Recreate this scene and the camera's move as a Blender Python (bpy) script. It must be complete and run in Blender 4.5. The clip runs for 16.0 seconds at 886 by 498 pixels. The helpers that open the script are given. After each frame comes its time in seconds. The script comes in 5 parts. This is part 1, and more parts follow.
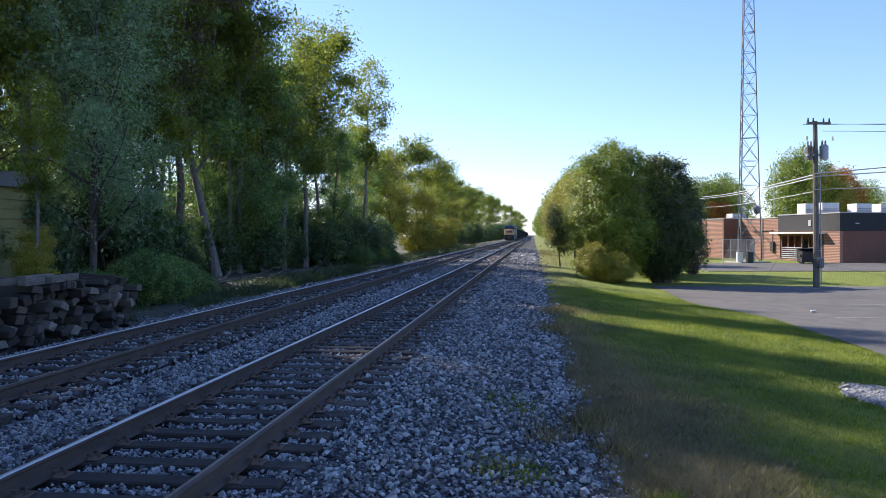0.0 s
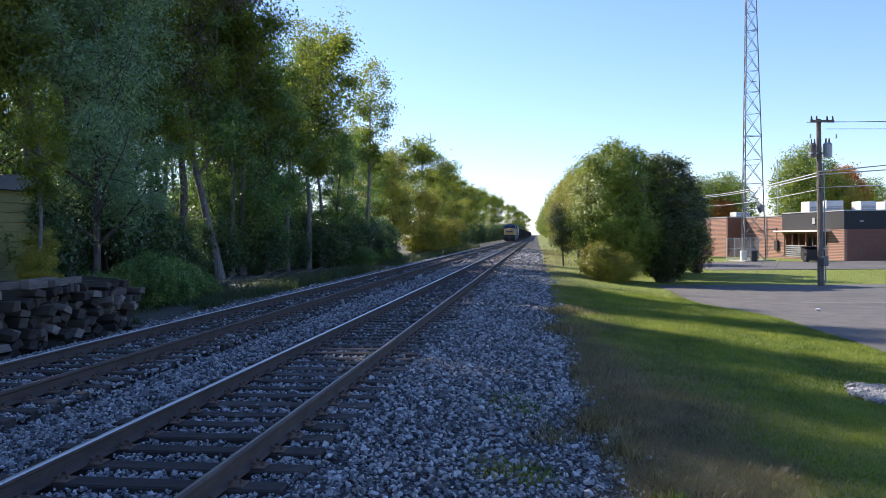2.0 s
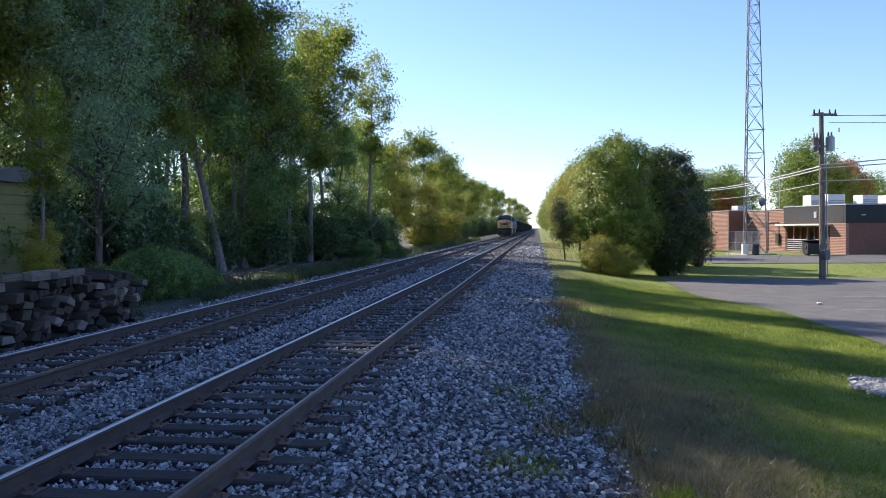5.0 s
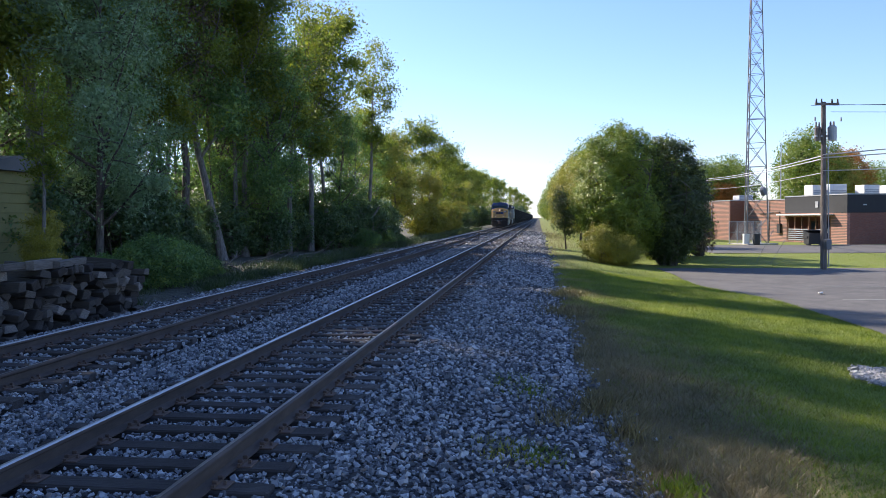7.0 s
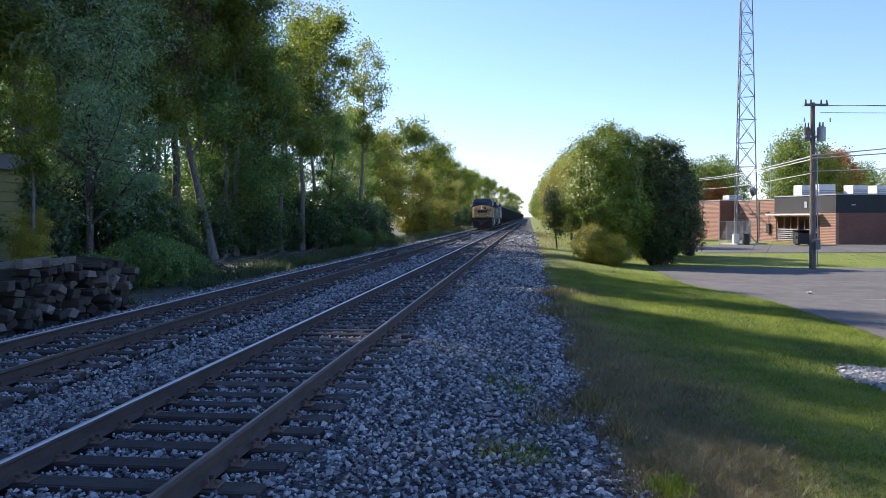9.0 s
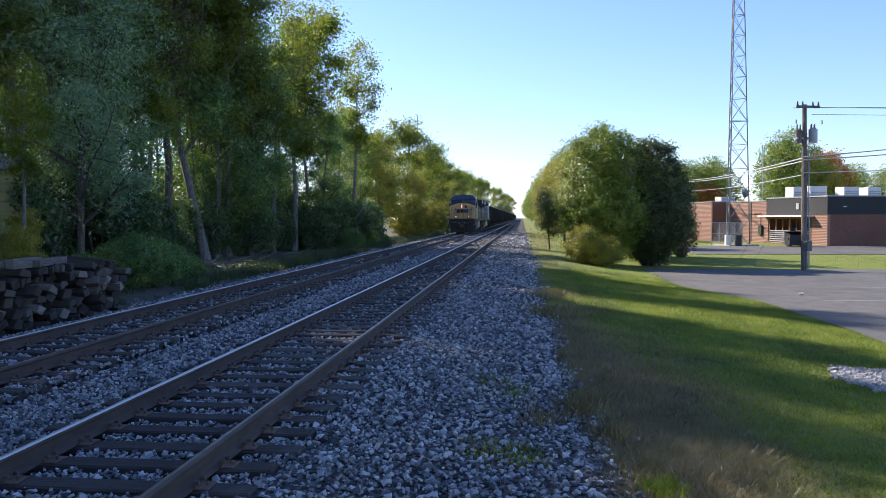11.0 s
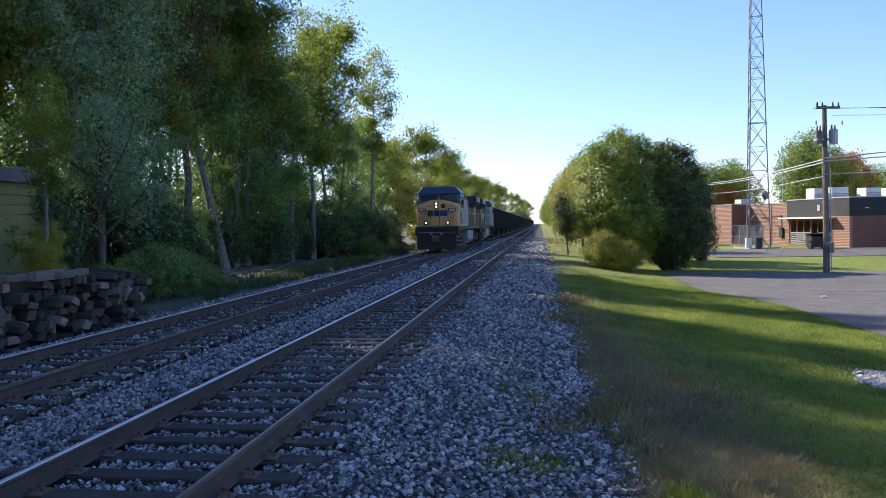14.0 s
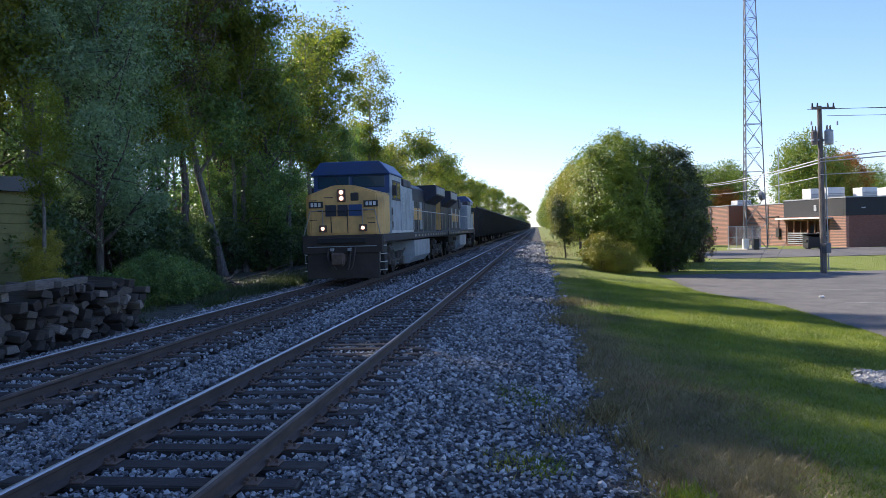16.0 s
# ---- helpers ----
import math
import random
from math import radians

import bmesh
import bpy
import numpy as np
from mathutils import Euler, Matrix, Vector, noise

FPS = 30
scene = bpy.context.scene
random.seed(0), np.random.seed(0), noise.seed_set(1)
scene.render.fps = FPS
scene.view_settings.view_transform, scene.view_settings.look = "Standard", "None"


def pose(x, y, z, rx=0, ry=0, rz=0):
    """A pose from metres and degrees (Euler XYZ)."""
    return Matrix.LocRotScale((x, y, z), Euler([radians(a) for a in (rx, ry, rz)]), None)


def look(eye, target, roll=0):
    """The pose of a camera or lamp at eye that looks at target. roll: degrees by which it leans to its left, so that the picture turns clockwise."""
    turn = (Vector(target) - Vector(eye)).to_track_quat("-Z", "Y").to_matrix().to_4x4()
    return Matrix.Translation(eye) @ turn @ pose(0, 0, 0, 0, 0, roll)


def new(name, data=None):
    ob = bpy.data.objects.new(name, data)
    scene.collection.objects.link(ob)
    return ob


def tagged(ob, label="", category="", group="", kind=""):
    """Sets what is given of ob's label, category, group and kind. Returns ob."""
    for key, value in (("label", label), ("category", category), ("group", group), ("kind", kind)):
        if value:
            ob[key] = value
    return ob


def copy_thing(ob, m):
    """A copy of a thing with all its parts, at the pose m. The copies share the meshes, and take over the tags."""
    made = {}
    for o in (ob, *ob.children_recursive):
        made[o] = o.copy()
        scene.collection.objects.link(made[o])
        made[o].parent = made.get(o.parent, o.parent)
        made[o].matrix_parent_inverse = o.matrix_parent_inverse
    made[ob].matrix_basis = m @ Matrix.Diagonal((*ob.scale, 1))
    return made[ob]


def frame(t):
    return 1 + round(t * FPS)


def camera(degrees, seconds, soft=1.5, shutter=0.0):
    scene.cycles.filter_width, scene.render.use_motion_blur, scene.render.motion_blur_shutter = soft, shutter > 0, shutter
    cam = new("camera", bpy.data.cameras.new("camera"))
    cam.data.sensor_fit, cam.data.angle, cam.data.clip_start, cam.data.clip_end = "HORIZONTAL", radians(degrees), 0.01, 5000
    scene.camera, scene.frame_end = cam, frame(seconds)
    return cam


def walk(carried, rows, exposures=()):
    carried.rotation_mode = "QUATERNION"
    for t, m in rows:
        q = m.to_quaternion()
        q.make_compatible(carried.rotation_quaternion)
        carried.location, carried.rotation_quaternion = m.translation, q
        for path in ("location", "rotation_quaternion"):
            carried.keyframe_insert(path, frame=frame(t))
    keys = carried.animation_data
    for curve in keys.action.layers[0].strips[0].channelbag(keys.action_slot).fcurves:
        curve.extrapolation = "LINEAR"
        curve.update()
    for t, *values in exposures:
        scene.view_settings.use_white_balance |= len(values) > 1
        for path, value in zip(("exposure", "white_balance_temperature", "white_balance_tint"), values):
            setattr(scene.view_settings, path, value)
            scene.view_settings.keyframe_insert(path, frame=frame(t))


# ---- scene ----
cam = camera(58.5, 16.0, 0.75)
# seconds, eye x, y, z, then degrees: turned left of the track, tilted up, lean
EYES = [
    (0.0, 0.044, -0.027, 2.001, 6.527, -1.020, -0.303),
    (0.5, 0.028, -0.016, 1.995, 6.455, -1.373, -0.381),
    (1.0, 0.001, -0.021, 2.011, 6.416, -1.360, -0.662),
    (1.5, 0.022, -0.019, 2.017, 6.496, -1.215, -0.743),
    (2.0, 0.055, 0.004, 2.012, 6.782, -0.995, -0.663),
    (2.5, 0.029, -0.006, 2.013, 6.862, -0.931, -0.648),
    (3.0, 0.021, -0.009, 2.011, 7.169, -0.843, -0.687),
    (3.5, 0.018, -0.015, 2.013, 7.341, -0.851, -0.617),
    (4.0, 0.016, -0.004, 2.010, 7.081, -0.918, -0.685),
    (6.5, 0.004, 0.004, 2.008, 6.742, -2.265, -0.511),
    (7.0, 0.000, 0.000, 2.007, 6.909, -2.262, -0.494),
    (7.5, -0.003, -0.012, 2.009, 7.148, -2.320, -0.480),
    (8.0, -0.008, -0.012, 2.004, 7.066, -2.451, -0.403),
    (8.5, -0.008, -0.005, 2.005, 6.549, -2.475, -0.322),
    (9.0, -0.004, -0.018, 2.013, 6.257, -2.326, -0.370),
    (11.5, 0.002, 0.000, 2.007, 5.728, -2.218, -0.239),
    (12.0, 0.004, -0.011, 2.015, 5.804, -2.078, -0.300),
    (12.5, -0.002, -0.009, 2.014, 6.102, -2.038, -0.432),
    (13.0, -0.017, -0.022, 2.027, 6.496, -1.942, -0.595),
    (13.5, -0.030, -0.005, 2.029, 6.863, -1.850, -0.877),
    (14.0, -0.005, 0.013, 2.022, 7.050, -1.776, -1.028),
    (14.5, -0.014, -0.005, 2.027, 6.870, -1.801, -1.231),
    (15.0, -0.012, -0.006, 2.026, 6.563, -1.785, -1.318),
    (15.5, -0.008, -0.018, 2.024, 6.576, -1.616, -1.467),
    (16.0, -0.016, -0.022, 2.030, 6.866, -1.476, -1.657),
]


def eye_pose(x, y, z, left, up, lean):
    a, b = radians(left), radians(up)
    way = Vector((-math.sin(a) * math.cos(b), math.cos(a) * math.cos(b), math.sin(b)))
    return look((x, y, z), Vector((x, y, z)) + way, lean)


walk(cam, [(r[0], eye_pose(*r[1:])) for r in EYES], [(0.0, 1.02, 5320, 23), (16.0, 1.02, 5320, 23)])

# ---- light ----
SUN_LEFT, SUN_UP = 55.0, 36.0          # degrees left of the track's line, and above the horizon
world = bpy.data.worlds.new("world")
scene.world = world
world.use_nodes = True
wn = world.node_tree.nodes
sky = wn.new("ShaderNodeTexSky")
sky.sky_type, sky.sun_disc = "NISHITA", False
sky.sun_elevation, sky.sun_rotation = radians(SUN_UP), radians(-SUN_LEFT)
sky.air_density, sky.dust_density, sky.ozone_density = 1.0, 0.25, 1.7
wn["Background"].inputs[1].default_value = 0.09
world.node_tree.links.new(sky.outputs[0], wn["Background"].inputs[0])
sun = new("sun", bpy.data.lights.new("sun", "SUN"))
sun.data.energy, sun.data.angle, sun.data.color = 5.0, radians(0.6), (1.0, 0.83, 0.52)
_a, _b = radians(SUN_LEFT), radians(SUN_UP)
sun.matrix_world = look((-40, 40, 60), Vector((-40, 40, 60)) - Vector((-math.sin(_a) * math.cos(_b), math.cos(_a) * math.cos(_b), math.sin(_b))))

# ---- materials ----
RAIL = 0.18                            # rail top over the ties' tops, which are the zero level
GAUGE = 0.7525                         # half the distance of the rails' middles
TRACK_A, TRACK_B = -3.252, -7.164      # the tracks' middles
PITCH = 0.513                          # tie to tie


class Mat:
    """A small builder for node materials."""

    def __init__(self, name, rough=0.8, metal=0.0, spec=0.5):
        self.m = bpy.data.materials.new(name)
        self.m.use_nodes = True
        self.t = self.m.node_tree
        self.b = self.t.nodes["Principled BSDF"]
        self.b.inputs["Roughness"].default_value = rough
        self.b.inputs["Metallic"].default_value = metal
        self.b.inputs["Specular IOR Level"].default_value = spec
        self.co = self.node("ShaderNodeTexCoord").outputs["Object"]

    def node(self, kind):
        return self.t.nodes.new(kind)

    def link(self, a, b):
        self.t.links.new(a, b)

    def noise(self, scale, detail=4.0, rough=0.6, stretch=None):
        n = self.node("ShaderNodeTexNoise")
        n.inputs["Scale"].default_value, n.inputs["Detail"].default_value, n.inputs["Roughness"].default_value = scale, detail, rough
        co = self.co
        if stretch:
            mp = self.node("ShaderNodeMapping")
            mp.inputs["Scale"].default_value = stretch
            self.link(co, mp.inputs[0])
            co = mp.outputs[0]
        self.link(co, n.inputs["Vector"])
        return n.outputs["Fac"]

    def ramp(self, fac, stops):
        r = self.node("ShaderNodeValToRGB")
        e = r.color_ramp.elements
        while len(e) < len(stops):
            e.new(0.5)
        for el, (p, c) in zip(e, stops):
            el.position, el.color = p, (*c, 1)
        self.link(fac, r.inputs[0])
        return r.outputs[0]

    def mix(self, fac, a, b, mode="MIX"):
        n = self.node("ShaderNodeMix")
        n.data_type, n.blend_type = "RGBA", mode
        for s, v in ((n.inputs[0], fac), (n.inputs[6], a), (n.inputs[7], b)):
            if isinstance(v, (int, float)):
                s.default_value = v
            elif isinstance(v, tuple):
                s.default_value = (*v, 1)
            else:
                self.link(v, s)
        return n.outputs[2]

    def island(self):
        return self.node("ShaderNodeNewGeometry").outputs["Random Per Island"]

    def rand(self):
        return self.node("ShaderNodeObjectInfo").outputs["Random"]

    def color(self, c):
        if isinstance(c, tuple):
            self.b.inputs["Base Color"].default_value = (*c, 1)
        else:
            self.link(c, self.b.inputs["Base Color"])
        return self

    def bump(self, h, strength=0.4, dist=0.02):
        n = self.node("ShaderNodeBump")
        n.inputs["Strength"].default_value, n.inputs["Distance"].default_value = strength, dist
        self.link(h, n.inputs["Height"])
        self.link(n.outputs[0], self.b.inputs["Normal"])
        return self

    def rough(self, fac, lo, hi):
        n = self.node("ShaderNodeMapRange")
        n.inputs[3].default_value, n.inputs[4].default_value = lo, hi
        self.link(fac, n.inputs[0])
        self.link(n.outputs[0], self.b.inputs["Roughness"])
        return self


def painted(name, c, rough=0.5, dirt=0.35, metal=0.0, scale=1.5, dark=(0.05, 0.045, 0.04)):
    """Paint or sheet with dirt at two scales."""
    m = Mat(name, rough, metal)
    big, fine = m.noise(scale, 5, 0.65), m.noise(scale * 14, 3, 0.6, (1, 1, 0.25))
    col = m.mix(m.ramp(big, [(0.42, (0, 0, 0)), (0.75, (dirt,) * 3)]), c, dark)
    col = m.mix(m.ramp(fine, [(0.5, (0, 0, 0)), (0.8, (dirt * 0.6,) * 3)]), col, tuple(min(1, v * 0.55) for v in c))
    m.color(col).rough(big, rough - 0.1, min(1, rough + 0.2)).bump(fine, 0.08, 0.004)
    return m.m


def stone_mat(name, stops):
    m = Mat(name, 0.85)
    grain = m.noise(45, 3)
    col = m.mix(0.35, m.ramp(m.island(), stops), m.ramp(grain, [(0.3, (0.12, 0.12, 0.12)), (0.7, (0.5, 0.49, 0.48))]), "OVERLAY")
    m.color(col).bump(grain, 0.35, 0.006)
    return m.m


M = {}
M["stone"] = stone_mat("ballast stone", [(0.0, (0.07, 0.074, 0.085)), (0.3, (0.19, 0.195, 0.21)), (0.65, (0.40, 0.405, 0.425)), (0.92, (0.62, 0.62, 0.62)), (1.0, (0.34, 0.27, 0.22))])
M["pale_stone"] = stone_mat("pale gravel stone", [(0.0, (0.28, 0.28, 0.28)), (0.6, (0.42, 0.42, 0.41)), (1.0, (0.55, 0.53, 0.50))])


def bed_mat():
    m = Mat("ballast bed", 0.95)
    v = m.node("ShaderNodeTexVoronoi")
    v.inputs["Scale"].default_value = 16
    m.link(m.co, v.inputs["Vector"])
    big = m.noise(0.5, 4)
    # shade in the gaps between stones, multiplied into the colour; also the bump
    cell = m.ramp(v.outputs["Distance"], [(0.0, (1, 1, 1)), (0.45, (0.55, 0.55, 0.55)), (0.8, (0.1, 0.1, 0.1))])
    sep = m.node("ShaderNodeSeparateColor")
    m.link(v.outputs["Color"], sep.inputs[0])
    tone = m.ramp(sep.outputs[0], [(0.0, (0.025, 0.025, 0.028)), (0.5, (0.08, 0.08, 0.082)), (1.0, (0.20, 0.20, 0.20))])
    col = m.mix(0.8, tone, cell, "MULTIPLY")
    col = m.mix(m.ramp(big, [(0.5, (0, 0, 0)), (0.8, (0.35, 0.35, 0.35))]), col, (0.16, 0.12, 0.085))
    clod = m.noise(3.5, 5, 0.75)
    col = m.mix(0.7, col, m.ramp(clod, [(0.3, (0.2, 0.2, 0.2)), (0.7, (0.85, 0.85, 0.85))]), "OVERLAY")
    m.color(col).bump(cell, 0.9, 0.04)
    return m.m


M["bed"] = bed_mat()


def tie_mat():
    m = Mat("weathered creosoted wood", 0.9)
    grain = m.noise(9, 5, 0.7, (0.35, 6, 6))
    big = m.noise(1.2, 3)
    base = m.ramp(m.rand(), [(0.0, (0.040, 0.033, 0.030)), (0.6, (0.075, 0.064, 0.058)), (1.0, (0.125, 0.105, 0.09))])
    col = m.mix(m.ramp(grain, [(0.42, (0, 0, 0)), (0.62, (0.8, 0.8, 0.8))]), base, (0.025, 0.021, 0.02))
    col = m.mix(m.ramp(big, [(0.55, (0, 0, 0)), (0.75, (0.5, 0.5, 0.5))]), col, (0.15, 0.13, 0.115))
    m.color(col).bump(grain, 0.7, 0.015)
    return m.m


M["tie"] = tie_mat()


def old_tie_mat():
    m = Mat("old grey timber", 0.9)
    grain = m.noise(10, 5, 0.7, (0.3, 5, 5))
    base = m.ramp(m.rand(), [(0.0, (0.045, 0.036, 0.030)), (0.45, (0.085, 0.072, 0.06)), (0.8, (0.19, 0.165, 0.14)), (1.0, (0.36, 0.31, 0.27))])
    col = m.mix(m.ramp(grain, [(0.45, (0, 0, 0)), (0.7, (0.75, 0.75, 0.75))]), base, (0.03, 0.024, 0.02))
    m.color(col).bump(grain, 0.8, 0.02)
    return m.m


M["old_tie"] = old_tie_mat()


def rust_mat(name, a, b, rough=0.75):
    m = Mat(name, rough, 0.15)
    n = m.noise(7, 5, 0.7, (1, 0.3, 1))
    m.color(m.ramp(n, [(0.3, a), (0.7, b)])).bump(n, 0.25, 0.004)
    return m.m


M["rail_side"] = rust_mat("rusty rail web", (0.055, 0.042, 0.036), (0.115, 0.085, 0.068))
M["plate"] = rust_mat("rusty tie plate", (0.075, 0.05, 0.038), (0.17, 0.115, 0.085))


def rail_top_mat():
    m = Mat("polished rail head", 0.28, 1.0)
    n = m.noise(3, 4, 0.6, (6, 0.15, 1))
    m.color(m.ramp(n, [(0.3, (0.48, 0.47, 0.46)), (0.7, (0.66, 0.65, 0.64))])).rough(n, 0.36, 0.52)
    return m.m


M["rail_top"] = rail_top_mat()


def worn_top_mat():
    m = Mat("worn brownish rail head", 0.4, 0.85)
    n = m.noise(3, 4, 0.6, (6, 0.15, 1))
    m.color(m.ramp(n, [(0.3, (0.20, 0.17, 0.15)), (0.7, (0.36, 0.32, 0.29))])).rough(n, 0.34, 0.5)
    return m.m


M["rail_worn"] = worn_top_mat()


def dull_top_mat():
    m = Mat("dull rail head", 0.5, 0.7)
    n = m.noise(3, 4, 0.6, (6, 0.15, 1))
    m.color(m.ramp(n, [(0.3, (0.12, 0.10, 0.09)), (0.7, (0.25, 0.22, 0.2))])).rough(n, 0.4, 0.6)
    return m.m


M["rail_dull"] = dull_top_mat()


def ground_mat():
    """Lawn beside the ballast: green, with a straw-coloured worn strip along the stones, earth and weeds on the woods' side."""
    m = Mat("lawn and earth", 0.95)
    pos = m.node("ShaderNodeSeparateXYZ")
    m.link(m.co, pos.inputs[0])
    fine, mid, big = m.noise(60, 4, 0.7), m.noise(4, 4, 0.65), m.noise(0.45, 4, 0.6)
    green = m.ramp(fine, [(0.3, (0.055, 0.08, 0.010)), (0.5, (0.16, 0.20, 0.018)), (0.75, (0.29, 0.30, 0.04))])
    straw = m.ramp(fine, [(0.3, (0.09, 0.065, 0.035)), (0.7, (0.30, 0.215, 0.115))])
    wob = m.node("ShaderNodeMath")
    wob.operation = "MULTIPLY_ADD"
    m.link(mid, wob.inputs[0])
    wob.inputs[1].default_value = 2.4
    m.link(pos.outputs["X"], wob.inputs[2])
    worn = m.node("ShaderNodeMapRange")
    worn.inputs[1].default_value, worn.inputs[2].default_value, worn.inputs[3].default_value, worn.inputs[4].default_value = 2.5, 5.0, 0.95, 0.0
    m.link(wob.outputs[0], worn.inputs[0])
    patch = m.ramp(big, [(0.55, (0, 0, 0)), (0.72, (0.45, 0.45, 0.45))])
    fade = m.node("ShaderNodeMapRange")
    fade.inputs[1].default_value, fade.inputs[2].default_value, fade.inputs[3].default_value, fade.inputs[4].default_value = 12.0, 26.0, 1.0, 0.2
    m.link(pos.outputs["Y"], fade.inputs[0])
    both = m.node("ShaderNodeMath")
    both.operation = "MULTIPLY"
    m.link(worn.outputs[0], both.inputs[0])
    m.link(fade.outputs[0], both.inputs[1])
    lawn = m.mix(both.outputs[0], m.mix(patch, green, straw), straw)
    earth = m.ramp(mid, [(0.35, (0.05, 0.05, 0.04)), (0.55, (0.09, 0.09, 0.065)), (0.75, (0.15, 0.14, 0.12))])
    side = m.node("ShaderNodeMapRange")
    side.inputs[1].default_value, side.inputs[2].default_value = -9.0, -8.0
    m.link(pos.outputs["X"], side.inputs[0])
    m.color(m.mix(side.outputs[0], earth, lawn)).bump(fine, 0.8, 0.03)
    return m.m


M["ground"] = ground_mat()


def asphalt_mat():
    m = Mat("worn asphalt", 0.9)
    fine, mid, big = m.noise(90, 3), m.noise(1.3, 5, 0.7), m.noise(0.2, 3)
    col = m.ramp(mid, [(0.3, (0.075, 0.072, 0.07)), (0.7, (0.135, 0.128, 0.12))])
    col = m.mix(0.5, col, m.ramp(fine, [(0.3, (0.25, 0.25, 0.25)), (0.7, (0.75, 0.75, 0.75))]), "OVERLAY")
    col = m.mix(m.ramp(big, [(0.5, (0, 0, 0)), (0.62, (0.5, 0.5, 0.5))]), col, (0.06, 0.058, 0.056))
    m.color(col).bump(fine, 0.4, 0.006)
    return m.m


M["asphalt"] = asphalt_mat()


def leaf_mat(name, stops, glow=0.28):
    m = Mat(name, 0.45, 0, 0.5)
    patch = m.ramp(m.noise(0.7, 3), [(0.35, (0, 0, 0)), (0.65, (1, 1, 1))])
    col = m.ramp(m.mix(0.55, m.island(), patch), stops)
    m.color(col)
    tr = m.node("ShaderNodeBsdfTranslucent")
    bright = m.mix(1.0, col, (1.0, 1.12, 0.55), "MULTIPLY")
    m.link(bright, tr.inputs[0])
    mx = m.node("ShaderNodeMixShader")
    mx.inputs[0].default_value = glow
    m.link(m.b.outputs[0], mx.inputs[1])
    m.link(tr.outputs[0], mx.inputs[2])
    m.link(mx.outputs[0], m.t.nodes["Material Output"].inputs[0])
    return m.m


M["leaf_dark"] = leaf_mat("dark green leaves", [(0.0, (0.085, 0.15, 0.06)), (0.5, (0.16, 0.26, 0.085)), (0.9, (0.30, 0.38, 0.085)), (1.0, (0.50, 0.46, 0.08))], 0.42)
M["leaf_mid"] = leaf_mat("green leaves", [(0.0, (0.08, 0.12, 0.022)), (0.4, (0.18, 0.22, 0.032)), (0.8, (0.30, 0.31, 0.045)), (1.0, (0.40, 0.32, 0.05))], 0.55)
M["leaf_bush"] = leaf_mat("bright green bush leaves", [(0.0, (0.07, 0.125, 0.016)), (0.4, (0.18, 0.25, 0.026)), (0.8, (0.31, 0.35, 0.045)), (1.0, (0.42, 0.36, 0.06))], 0.3)
# the shade under the trees is put into this leaf colour
M["leaf_shade"] = leaf_mat("green undergrowth leaves darkened for shade", [(0.0, (0.05, 0.09, 0.04)), (0.6, (0.10, 0.16, 0.06)), (1.0, (0.22, 0.27, 0.06))], 0.3)
M["leaf_gold"] = leaf_mat("yellowing leaves", [(0.0, (0.17, 0.18, 0.022)), (0.5, (0.34, 0.32, 0.036)), (1.0, (0.50, 0.39, 0.05))])
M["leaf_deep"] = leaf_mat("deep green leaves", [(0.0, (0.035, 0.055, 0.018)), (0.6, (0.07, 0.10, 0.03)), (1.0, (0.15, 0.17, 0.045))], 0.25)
M["leaf_rust"] = leaf_mat("orange autumn leaves", [(0.0, (0.16, 0.13, 0.02)), (0.4, (0.40, 0.17, 0.025)), (1.0, (0.55, 0.20, 0.03))])
M["leaf_plum"] = leaf_mat("brownish red leaves", [(0.0, (0.07, 0.06, 0.045)), (0.5, (0.13, 0.08, 0.06)), (0.8, (0.17, 0.16, 0.06)), (1.0, (0.22, 0.10, 0.07))], 0.35)
M["leaf_grey"] = leaf_mat("grey-green leaves", [(0.0, (0.15, 0.22, 0.14)), (0.5, (0.26, 0.36, 0.21)), (1.0, (0.40, 0.48, 0.26))], 0.4)
M["grass"] = leaf_mat("grass blades", [(0.0, (0.07, 0.11, 0.010)), (0.5, (0.19, 0.24, 0.020)), (0.85, (0.31, 0.34, 0.035)), (1.0, (0.42, 0.36, 0.09))], 0.4)
M["straw"] = leaf_mat("dry grass blades", [(0.0, (0.10, 0.085, 0.045)), (0.6, (0.25, 0.195, 0.10)), (1.0, (0.36, 0.29, 0.16))], 0.3)


def bark_mat(name, a, b):
    m = Mat(name, 0.95)
    n = m.noise(5, 5, 0.7, (3, 3, 0.5))
    m.color(m.ramp(n, [(0.35, a), (0.65, b)])).bump(n, 0.8, 0.04)
    return m.m


M["bark"] = bark_mat("grey-brown bark", (0.06, 0.05, 0.04), (0.19, 0.16, 0.135))
M["bark_pale"] = bark_mat("pale bark", (0.10, 0.09, 0.08), (0.27, 0.245, 0.215))
M["pole_wood"] = bark_mat("weathered pole wood", (0.10, 0.085, 0.075), (0.24, 0.21, 0.185))


